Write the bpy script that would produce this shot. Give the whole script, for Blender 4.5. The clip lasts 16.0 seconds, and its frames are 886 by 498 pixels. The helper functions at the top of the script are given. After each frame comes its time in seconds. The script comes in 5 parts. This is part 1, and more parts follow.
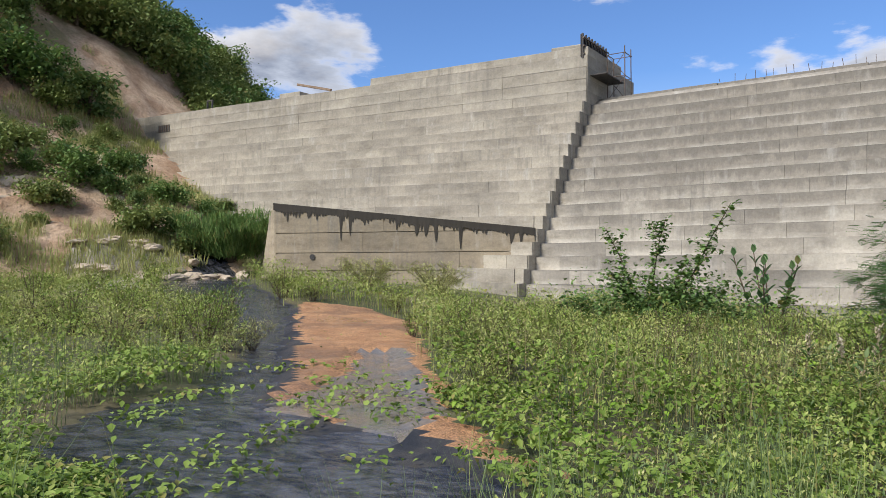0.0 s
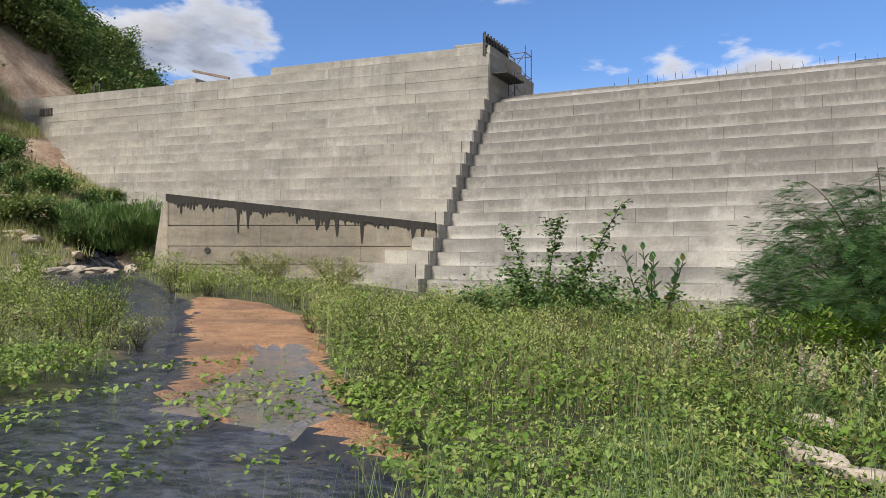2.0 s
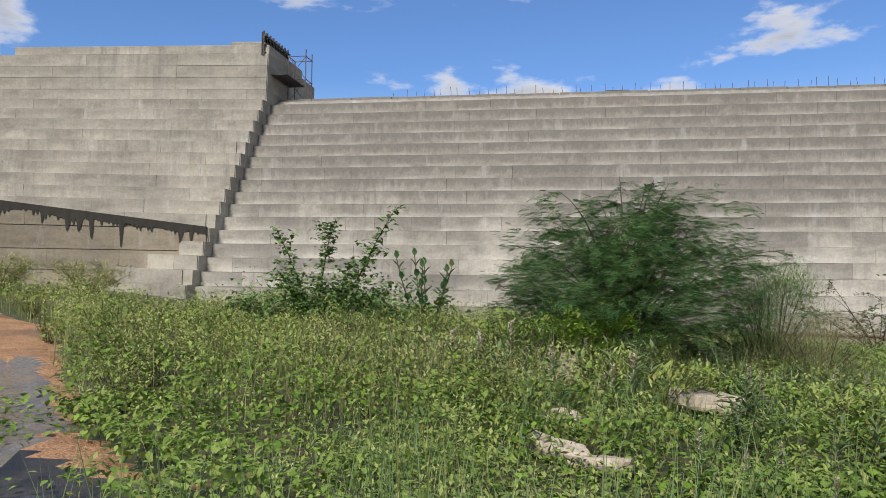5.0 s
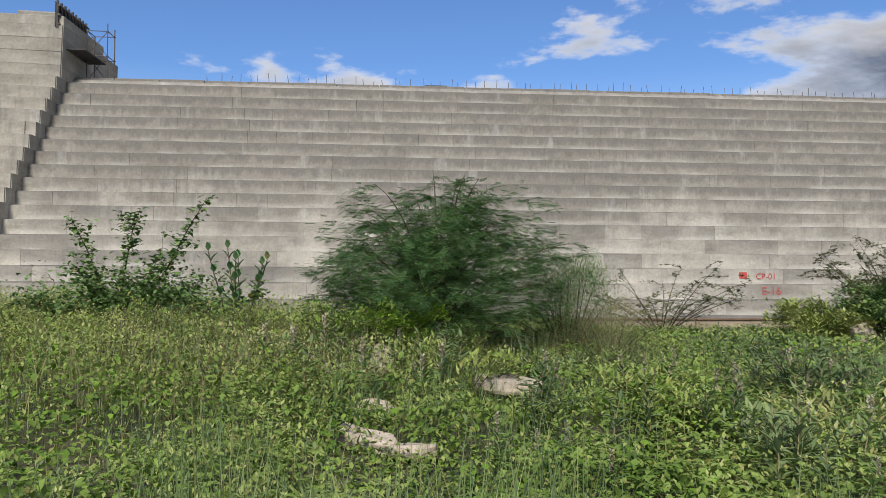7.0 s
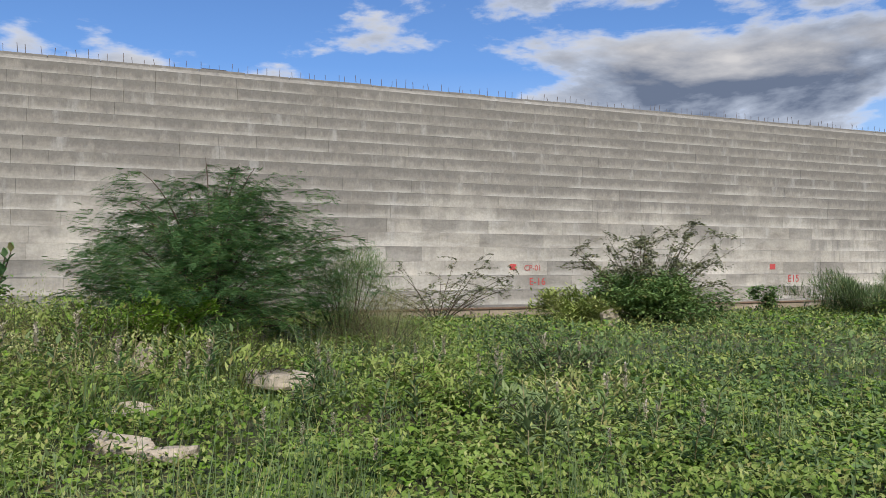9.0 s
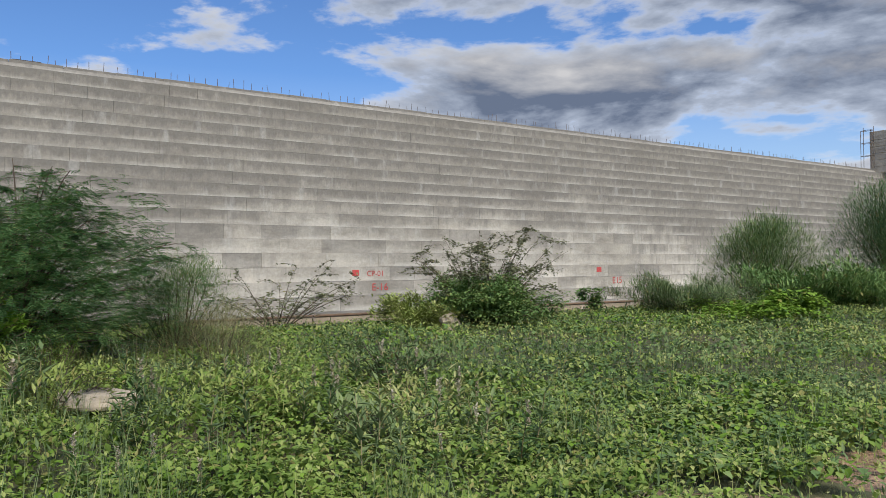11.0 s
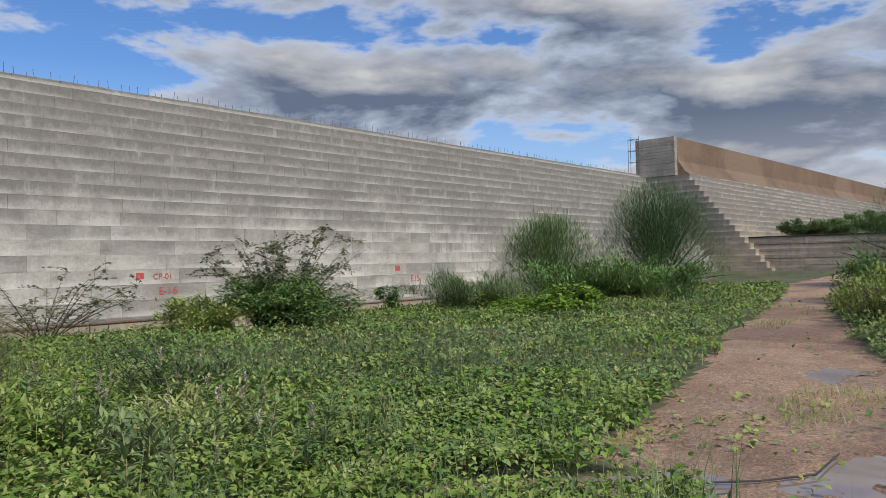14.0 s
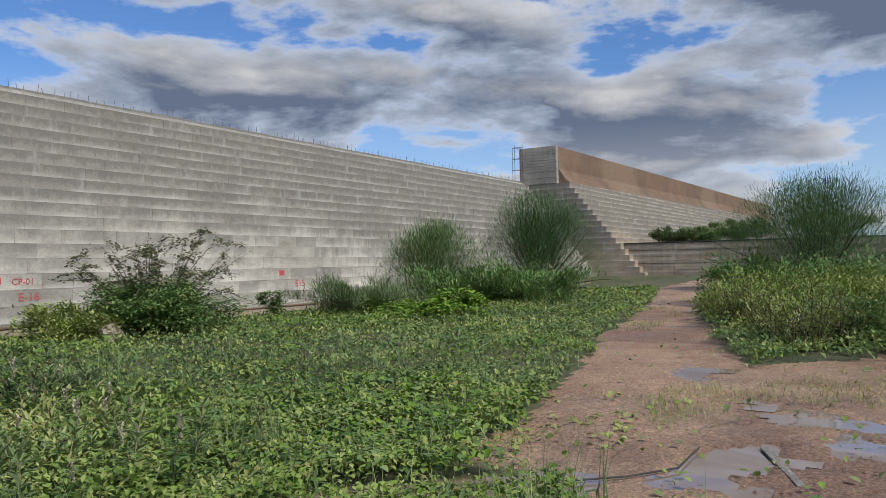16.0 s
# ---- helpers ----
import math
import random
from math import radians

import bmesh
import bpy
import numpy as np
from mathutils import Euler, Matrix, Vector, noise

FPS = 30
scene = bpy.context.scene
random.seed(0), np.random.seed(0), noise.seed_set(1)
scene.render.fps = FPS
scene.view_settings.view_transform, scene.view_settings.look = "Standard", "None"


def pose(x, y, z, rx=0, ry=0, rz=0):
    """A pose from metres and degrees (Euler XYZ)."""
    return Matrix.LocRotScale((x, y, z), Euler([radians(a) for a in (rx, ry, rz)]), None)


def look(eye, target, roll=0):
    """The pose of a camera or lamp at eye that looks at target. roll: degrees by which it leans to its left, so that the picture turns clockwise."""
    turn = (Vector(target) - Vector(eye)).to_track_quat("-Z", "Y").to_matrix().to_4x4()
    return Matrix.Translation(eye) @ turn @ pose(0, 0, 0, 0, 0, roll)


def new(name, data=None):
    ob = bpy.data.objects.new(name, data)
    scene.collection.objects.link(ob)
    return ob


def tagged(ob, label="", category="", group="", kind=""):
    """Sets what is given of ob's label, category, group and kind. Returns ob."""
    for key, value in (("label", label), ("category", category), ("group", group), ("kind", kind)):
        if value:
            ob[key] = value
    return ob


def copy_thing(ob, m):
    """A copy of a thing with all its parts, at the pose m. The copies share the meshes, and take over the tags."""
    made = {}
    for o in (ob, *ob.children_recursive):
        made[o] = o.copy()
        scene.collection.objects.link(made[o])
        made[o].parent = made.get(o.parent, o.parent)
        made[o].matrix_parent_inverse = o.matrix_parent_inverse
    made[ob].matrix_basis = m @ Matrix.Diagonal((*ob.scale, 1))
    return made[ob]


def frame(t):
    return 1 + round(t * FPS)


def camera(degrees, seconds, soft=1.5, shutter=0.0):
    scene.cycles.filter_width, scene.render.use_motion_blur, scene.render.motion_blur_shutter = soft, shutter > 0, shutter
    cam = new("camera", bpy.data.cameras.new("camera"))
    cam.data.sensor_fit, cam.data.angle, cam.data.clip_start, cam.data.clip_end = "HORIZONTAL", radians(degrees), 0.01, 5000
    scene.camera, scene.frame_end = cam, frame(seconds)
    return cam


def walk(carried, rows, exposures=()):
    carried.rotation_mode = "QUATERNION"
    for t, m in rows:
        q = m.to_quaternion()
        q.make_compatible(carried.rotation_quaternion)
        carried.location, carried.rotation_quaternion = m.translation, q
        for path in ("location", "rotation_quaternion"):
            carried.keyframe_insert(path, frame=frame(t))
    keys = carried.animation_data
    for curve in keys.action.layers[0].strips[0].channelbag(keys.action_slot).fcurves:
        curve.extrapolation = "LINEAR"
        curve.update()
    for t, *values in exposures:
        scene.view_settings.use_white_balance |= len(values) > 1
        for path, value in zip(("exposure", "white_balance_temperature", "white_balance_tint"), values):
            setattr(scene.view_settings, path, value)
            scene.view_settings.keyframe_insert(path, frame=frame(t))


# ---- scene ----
cam = camera(62.1, 16.0, 0.7)
PATH = [
    (0, (12.840, -34.610, 2.660), (11.738, -32.942, 2.710), -0.2),
    (0.5, (12.834, -34.602, 2.663), (11.769, -32.910, 2.703), -0.3),
    (1, (12.839, -34.594, 2.657), (11.828, -32.870, 2.692), -0.2),
    (1.5, (12.853, -34.562, 2.663), (11.905, -32.801, 2.696), 0.0),
    (2, (12.858, -34.548, 2.665), (11.986, -32.749, 2.701), 0.2),
    (2.5, (12.884, -34.540, 2.656), (12.094, -32.703, 2.699), 0.4),
    (3, (12.899, -34.507, 2.654), (12.199, -32.634, 2.703), 0.6),
    (5.5, (12.966, -34.171, 2.561), (12.763, -32.183, 2.624), 0.6),
    (6, (12.999, -34.199, 2.581), (12.912, -32.201, 2.638), 0.5),
    (6.5, (13.021, -34.183, 2.582), (13.057, -32.184, 2.634), 0.4),
    (7, (13.044, -34.241, 2.593), (13.211, -32.249, 2.638), 0.3),
    (7.5, (13.074, -34.255, 2.599), (13.381, -32.279, 2.637), 0.3),
    (8, (13.112, -34.265, 2.600), (13.562, -32.316, 2.632), 0.3),
    (8.5, (13.136, -34.244, 2.591), (13.733, -32.335, 2.619), 0.2),
    (9, (13.172, -34.243, 2.587), (13.899, -32.380, 2.615), 0.2),
    (11.5, (13.277, -34.273, 2.618), (14.449, -32.653, 2.659), -0.6),
    (12, (13.302, -34.268, 2.616), (14.543, -32.700, 2.654), -0.8),
    (12.5, (13.319, -34.274, 2.617), (14.628, -32.761, 2.651), -0.9),
    (13, (13.357, -34.266, 2.611), (14.733, -32.814, 2.643), -0.9),
    (13.5, (13.394, -34.259, 2.605), (14.835, -32.872, 2.635), -1.0),
    (14, (13.427, -34.259, 2.602), (14.929, -32.940, 2.635), -1.2),
    (14.5, (13.455, -34.267, 2.598), (15.012, -33.013, 2.635), -1.4),
    (15, (13.462, -34.285, 2.601), (15.068, -33.092, 2.639), -1.5),
    (15.5, (13.476, -34.288, 2.596), (15.125, -33.157, 2.635), -1.3),
    (16, (13.496, -34.282, 2.594), (15.181, -33.206, 2.634), -1.1),
]
walk(cam, [(t, look(eye, target, roll)) for t, eye, target, roll in PATH], [(0, 0.56, 6750, 10), (3, 0.46, 6750, 10), (6, 0.36, 6700, 9), (9, 0.32, 6580, 9), (12, 0.21, 6480, 8), (16, 0.14, 6420, 8)])

# ---- world and light ----
world = bpy.data.worlds.new("sky")
scene.world = world
world.use_nodes = True
SUN_EL, SUN_AZ = radians(44), radians(196)


def nd(tree, kind, x=None, **inputs):
    n = tree.nodes.new(kind)
    for k, v in inputs.items():
        key = k.replace("_", " ")
        if isinstance(v, bpy.types.NodeSocket):
            tree.links.new(v, n.inputs[key])
        else:
            n.inputs[key].default_value = v
    return n


def math_node(tree, op, a, b=0.0, clamp=False):
    n = tree.nodes.new("ShaderNodeMath")
    n.operation, n.use_clamp = op, clamp
    for i, v in enumerate((a, b)):
        if isinstance(v, bpy.types.NodeSocket):
            tree.links.new(v, n.inputs[i])
        else:
            n.inputs[i].default_value = v
    return n.outputs[0]


def ramp(tree, fac, stops, mode="LINEAR"):
    n = tree.nodes.new("ShaderNodeValToRGB")
    n.color_ramp.interpolation = mode
    while len(n.color_ramp.elements) < len(stops):
        n.color_ramp.elements.new(0.5)
    for e, (p, c) in zip(n.color_ramp.elements, stops):
        e.position = p
        e.color = (*c, 1) if len(c) == 3 else c
    tree.links.new(fac, n.inputs[0])
    return n.outputs[0]


def mix(tree, fac, a, b, mode="MIX"):
    n = tree.nodes.new("ShaderNodeMix")
    n.data_type, n.blend_type = "RGBA", mode
    for sock, v in ((n.inputs[0], fac), (n.inputs[6], a), (n.inputs[7], b)):
        if isinstance(v, bpy.types.NodeSocket):
            tree.links.new(v, sock)
        else:
            sock.default_value = v if not isinstance(v, tuple) else (*v, 1)[:4]
    return n.outputs[2]


def noise_tex(tree, vec, scale, detail=4.0, rough=0.55, dist=0.0):
    n = tree.nodes.new("ShaderNodeTexNoise")
    n.inputs["Scale"].default_value, n.inputs["Detail"].default_value = scale, detail
    n.inputs["Roughness"].default_value, n.inputs["Distortion"].default_value = rough, dist
    if vec:
        tree.links.new(vec, n.inputs["Vector"])
    return n.outputs["Fac"]


def mapping(tree, vec, scale=(1, 1, 1), loc=(0, 0, 0)):
    n = tree.nodes.new("ShaderNodeMapping")
    n.inputs["Scale"].default_value, n.inputs["Location"].default_value = scale, loc
    tree.links.new(vec, n.inputs["Vector"])
    return n.outputs[0]


wt = world.node_tree
wt.nodes.clear()
sky = wt.nodes.new("ShaderNodeTexSky")
sky.sky_type, sky.sun_disc = "NISHITA", False
sky.sun_elevation, sky.sun_rotation = SUN_EL, SUN_AZ
sky.air_density, sky.dust_density, sky.ozone_density = 1.0, 0.6, 2.0
tc = wt.nodes.new("ShaderNodeTexCoord").outputs["Generated"]
sep = wt.nodes.new("ShaderNodeSeparateXYZ")
wt.links.new(tc, sep.inputs[0])
cl = mapping(wt, tc, (1.0, 1.0, 2.9), (3.1, 1.7, 0.4))
big = noise_tex(wt, cl, 3.2, 10.0, 0.56, 0.12)
drift = math_node(wt, "SUBTRACT", math_node(wt, "MULTIPLY", sep.outputs[0], 0.125), 0.022)
dens = math_node(wt, "ADD", big, drift)
cover = ramp(wt, dens, [(0.475, (0, 0, 0)), (0.545, (1, 1, 1))], "EASE")
# the same field a little higher up: where it is thinner, the cloud's edge is lit
above = math_node(wt, "ADD", noise_tex(wt, mapping(wt, tc, (1.0, 1.0, 2.9), (3.1, 1.7, 0.49)), 3.2, 10.0, 0.56, 0.12), drift)
lit = ramp(wt, math_node(wt, "SUBTRACT", dens, above), [(0.0, (0, 0, 0)), (0.24, (1, 1, 1))])
core = ramp(wt, dens, [(0.48, (0.86, 0.88, 0.92)), (0.54, (0.40, 0.46, 0.57)), (0.62, (0.14, 0.18, 0.265))])
body_c = mix(wt, math_node(wt, "MULTIPLY", lit, 0.55), core, (1.0, 0.97, 0.92))
skyc = mix(wt, 1.0, sky.outputs[0], (0.47, 0.64, 0.90), "MULTIPLY")
cloudc = mix(wt, 1.0, body_c, (6.6, 6.5, 6.6), "MULTIPLY")
haze = ramp(wt, sep.outputs[2], [(0.0, (0.6, 0.6, 0.6)), (0.25, (0, 0, 0))])
skyh = mix(wt, haze, skyc, (4.2, 4.9, 5.8))
low = ramp(wt, sep.outputs[2], [(0.03, (0.8,) * 3), (0.18, (0, 0, 0))])
both = mix(wt, low, mix(wt, cover, skyh, cloudc), mix(wt, cover, skyh, mix(wt, 0.55, cloudc, (5.9, 5.8, 5.8))))
bg = nd(wt, "ShaderNodeBackground", Color=both, Strength=0.13)
wo = wt.nodes.new("ShaderNodeOutputWorld")
wt.links.new(bg.outputs[0], wo.inputs[0])

sun = new("sun", bpy.data.lights.new("sun", "SUN"))
sun.data.energy, sun.data.angle, sun.data.color = 3.4, radians(18), (1.0, 0.95, 0.86)
# from behind the viewer and a little to the west
sun.matrix_world = look((-10, -34, 34), (0, 0, 0))


# ---- materials ----
def material(name, build, rough=0.9):
    m = bpy.data.materials.new(name)
    m.use_nodes = True
    nt = m.node_tree
    nt.nodes.clear()
    b = nt.nodes.new("ShaderNodeBsdfPrincipled")
    o = nt.nodes.new("ShaderNodeOutputMaterial")
    nt.links.new(b.outputs[0], o.inputs[0])
    b.inputs["Roughness"].default_value = rough
    build(nt, b)
    return m


def bump(nt, b, height, strength=0.4, dist=0.02):
    n = nt.nodes.new("ShaderNodeBump")
    n.inputs["Strength"].default_value, n.inputs["Distance"].default_value = strength, dist
    nt.links.new(height, n.inputs["Height"])
    nt.links.new(n.outputs[0], b.inputs["Normal"])


def world_pos(nt):
    return nt.nodes.new("ShaderNodeNewGeometry").outputs["Position"]


def piece_random(nt):
    a = nt.nodes.new("ShaderNodeObjectInfo").outputs["Random"]
    g = nt.nodes.new("ShaderNodeNewGeometry").outputs["Random Per Island"]
    return math_node(nt, "FRACT", math_node(nt, "ADD", a, g))


def concrete(light, dark, streak=0.6, tone=0.35, edge=None, course=0.57, slope=0.0, wear_shade=1.0):
    """Cast concrete: course by course tone, long wash marks, pale lime patches, dark runs below each step's edge, a
    shadow line painted under that edge.
    """
    def build(nt, b):
        p = world_pos(nt)
        rnd = piece_random(nt)
        base = mix(nt, ramp(nt, noise_tex(nt, p, 0.16, 6, 0.6), [(0.35, (0, 0, 0)), (0.65, (1, 1, 1))]), light, dark)
        per = ramp(nt, rnd, [(0, (1 - tone,) * 3), (0.35, (0.97, 0.96, 0.94)), (0.8, (1.0, 1.0, 0.99)), (1, (1.14, 1.14, 1.13))])
        c = mix(nt, 1.0, base, per, "MULTIPLY")
        blot = noise_tex(nt, mapping(nt, p, (0.55, 0.55, 1.5), (3, 6, 2)), 1.0, 7, 0.68)
        c = mix(nt, 1.0, c, ramp(nt, blot, [(0.30, (0.66, 0.65, 0.63)), (0.5, (1, 1, 1)), (0.70, (1.22, 1.22, 1.2))]), "MULTIPLY")
        st = noise_tex(nt, mapping(nt, p, (3.2, 3.2, 0.20)), 1.0, 7, 0.7)
        area = noise_tex(nt, mapping(nt, p, (1, 1, 1.6), (9, 2, 4)), 0.14, 4)
        fac = math_node(nt, "MULTIPLY", ramp(nt, st, [(0.48, (0, 0, 0)), (0.68, (1, 1, 1))]), ramp(nt, area, [(0.42, (0.05,) * 3), (0.60, (1, 1, 1))]))
        c = mix(nt, math_node(nt, "MULTIPLY", fac, streak), c, (0.15, 0.145, 0.135))
        if edge is not None:
            s = nt.nodes.new("ShaderNodeSeparateXYZ")
            nt.links.new(p, s.inputs[0])
            zz = math_node(nt, "ADD", s.outputs[2], math_node(nt, "MULTIPLY", s.outputs[0], slope))
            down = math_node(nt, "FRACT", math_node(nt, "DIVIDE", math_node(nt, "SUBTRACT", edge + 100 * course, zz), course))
            old = math_node(nt, "ADD", math_node(nt, "MULTIPLY", zz, 0.085), noise_tex(nt, mapping(nt, p, (1, 1, 0.7), (1, 7, 3)), 0.22, 7, 0.68))
            aged = ramp(nt, old, [(0.78, (0, 0, 0)), (1.28, (1, 1, 1))])
            c = mix(nt, math_node(nt, "MULTIPLY", aged, 0.74 * wear_shade), c, (0.225, 0.205, 0.175))
            run = noise_tex(nt, mapping(nt, p, (2.6, 2.6, 0.45), (2, 8, 1)), 1.0, 7, 0.72)
            reach = math_node(nt, "SUBTRACT", math_node(nt, "MULTIPLY", run, 2.1), math_node(nt, "ADD", down, 0.42))
            wash = ramp(nt, reach, [(0.0, (0, 0, 0)), (0.35, (1, 1, 1))])
            c = mix(nt, math_node(nt, "MULTIPLY", wash, math_node(nt, "ADD", math_node(nt, "MULTIPLY", aged, 0.42 * wear_shade), 0.16 * wear_shade)), c, (0.15, 0.14, 0.125))
            spot = ramp(nt, noise_tex(nt, mapping(nt, p, (0.5, 0.5, 1.8), (5, 5, 5)), 0.9, 5), [(0.45, (0, 0, 0)), (0.58, (1, 1, 1))])
            foot = math_node(nt, "MULTIPLY", ramp(nt, down, [(0.60, (0, 0, 0)), (0.95, (0.5 * wear_shade,) * 3)]), spot)
            c = mix(nt, foot, c, (0.60, 0.57, 0.51))
            # patchy dark line at each riser's top: the step's gap shadow, painted in
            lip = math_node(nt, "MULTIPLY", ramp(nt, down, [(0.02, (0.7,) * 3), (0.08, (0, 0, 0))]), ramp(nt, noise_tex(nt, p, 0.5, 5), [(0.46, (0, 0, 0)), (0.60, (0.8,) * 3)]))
            c = mix(nt, math_node(nt, "MULTIPLY", lip, wear_shade), c, (0.11, 0.105, 0.095))
        lime = noise_tex(nt, mapping(nt, p, (1.4, 1.4, 0.35), (4, 1, 7)), 1.0, 6, 0.65)
        c = mix(nt, math_node(nt, "MULTIPLY", ramp(nt, lime, [(0.58, (0, 0, 0)), (0.70, (1, 1, 1))]), 0.3), c, (0.56, 0.55, 0.52))
        c = mix(nt, 0.5, c, mix(nt, 1.0, c, ramp(nt, noise_tex(nt, p, 9.0, 6, 0.7), [(0.3, (0.7,) * 3), (0.7, (1.25,) * 3)]), "MULTIPLY"))
        nt.links.new(c, b.inputs["Base Color"])
        bump(nt, b, noise_tex(nt, p, 14.0, 6, 0.7), 0.5, 0.03)
    return build


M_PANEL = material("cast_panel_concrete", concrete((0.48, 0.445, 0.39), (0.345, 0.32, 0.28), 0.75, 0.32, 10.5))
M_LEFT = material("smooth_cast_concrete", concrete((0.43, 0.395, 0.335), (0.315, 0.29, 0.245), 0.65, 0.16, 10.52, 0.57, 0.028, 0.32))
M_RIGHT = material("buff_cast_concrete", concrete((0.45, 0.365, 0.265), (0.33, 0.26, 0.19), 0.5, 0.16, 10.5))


M_WING = material("old_brown_concrete", concrete((0.35, 0.295, 0.22), (0.23, 0.195, 0.145), 0.9, 0.14))


def two_tone(c1, c2, scale, c3=None, rough=0.95, bs=0.6, bd=0.05, grit=False):
    def build(nt, b):
        p = world_pos(nt)
        c = mix(nt, ramp(nt, noise_tex(nt, p, scale, 6, 0.6), [(0.38, (0, 0, 0)), (0.62, (1, 1, 1))]), c1, c2)
        if c3:
            c = mix(nt, ramp(nt, noise_tex(nt, p, scale * 0.23, 5, 0.6), [(0.5, (0, 0, 0)), (0.6, (0.9,) * 3)]), c, c3)
        c = mix(nt, 0.6, c, mix(nt, 1.0, c, ramp(nt, noise_tex(nt, p, scale * 11, 5, 0.7), [(0.3, (0.55,) * 3), (0.7, (1.4,) * 3)]), "MULTIPLY"))
        if grit:
            c = mix(nt, 0.75, c, mix(nt, 1.0, c, ramp(nt, noise_tex(nt, p, 38.0, 3, 0.6), [(0.36, (0.5,) * 3), (0.5, (1, 1, 1)), (0.66, (1.7, 1.65, 1.6))]), "MULTIPLY"))
            wet = ramp(nt, noise_tex(nt, mapping(nt, p, (1, 1, 1), (3, 3, 0)), 0.55, 5, 0.6), [(0.45, (rough,) * 3), (0.62, (0.25,) * 3)])
            nt.links.new(wet, b.inputs["Roughness"])
        else:
            b.inputs["Roughness"].default_value = rough
        nt.links.new(c, b.inputs["Base Color"])
        bump(nt, b, noise_tex(nt, p, scale * 5, 8, 0.7), bs, bd)
    return build


M_SOIL = material("weedy_soil", two_tone((0.06, 0.075, 0.03), (0.10, 0.10, 0.045), 1.3, (0.13, 0.11, 0.06)))
M_SAND = material("wet_orange_sand", two_tone((0.46, 0.26, 0.13), (0.34, 0.175, 0.085), 1.6, (0.24, 0.135, 0.075), 0.8, 0.9, 0.06, True))
M_DIRT = material("tan_earth_track", two_tone((0.42, 0.27, 0.17), (0.31, 0.19, 0.12), 1.3, (0.23, 0.135, 0.09), 0.8, 1.0, 0.07, True))
M_BED = material("dark_stream_bed", two_tone((0.02, 0.022, 0.026), (0.06, 0.055, 0.05), 2.0, None, 0.6))
M_WETSAND = material("grey_wet_silt", two_tone((0.17, 0.165, 0.16), (0.26, 0.20, 0.15), 1.6, None, 0.12, 0.8, 0.05))
M_ROCKHILL = material("hill_rock_and_soil", two_tone((0.60, 0.45, 0.32), (0.36, 0.23, 0.145), 0.5, (0.22, 0.19, 0.09), 0.95, 1.0, 0.35))
M_GRAVEL = material("grey_river_gravel", two_tone((0.44, 0.40, 0.34), (0.29, 0.255, 0.21), 3.0, None, 0.9, 1.0, 0.08))
M_ROCK = material("pale_rock", two_tone((0.50, 0.42, 0.325), (0.38, 0.31, 0.235), 1.9, None, 0.9, 0.5, 0.03))
M_BROWN = material("brown_soiled_concrete", two_tone((0.20, 0.125, 0.08), (0.145, 0.095, 0.065), 0.35, (0.22, 0.15, 0.10), 0.95, 0.8, 0.10))
M_STEEL = material("rusty_steel", two_tone((0.09, 0.075, 0.065), (0.15, 0.10, 0.07), 4.0, None, 0.6))
M_BLACK = material("dark_formwork", two_tone((0.035, 0.035, 0.037), (0.07, 0.06, 0.055), 3.0, None, 0.7))
M_BARK = material("brown_bark", two_tone((0.13, 0.095, 0.065), (0.07, 0.05, 0.035), 9.0, None, 0.9))
M_RED = material("red_paint", two_tone((0.50, 0.06, 0.06), (0.42, 0.09, 0.08), 3.0, None, 0.8, 0.1, 0.005))
M_TIMBER = material("grey_timber", two_tone((0.30, 0.22, 0.16), (0.20, 0.14, 0.10), 5.0, None, 0.85))


def water(nt, b):
    p = world_pos(nt)
    # blue-grey streaks in the base colour stand in for highlights on the ripples
    c = mix(nt, ramp(nt, noise_tex(nt, mapping(nt, p, (1.0, 1.8, 1.0)), 3.0, 7, 0.7, 0.6), [(0.42, (0, 0, 0)), (0.62, (1, 1, 1))]), (0.010, 0.012, 0.017), (0.085, 0.09, 0.105))
    nt.links.new(c, b.inputs["Base Color"])
    nt.links.new(ramp(nt, noise_tex(nt, p, 2.3, 5), [(0.35, (0.03,) * 3), (0.7, (0.16,) * 3)]), b.inputs["Roughness"])
    bump(nt, b, noise_tex(nt, mapping(nt, p, (1.0, 1.5, 1.0)), 6.0, 5, 0.65, 0.8), 0.5, 0.05)


M_WATER = material("dark_rippled_water", water, 0.1)


def pool(nt, b):
    p = world_pos(nt)
    nt.links.new(mix(nt, noise_tex(nt, p, 2.0, 4), (0.30, 0.21, 0.15), (0.20, 0.15, 0.12)), b.inputs["Base Color"])
    b.inputs["Roughness"].default_value = 0.04
    bump(nt, b, noise_tex(nt, p, 6.0, 3), 0.04, 0.01)


M_POOL = material("still_puddle_water", pool, 0.04)


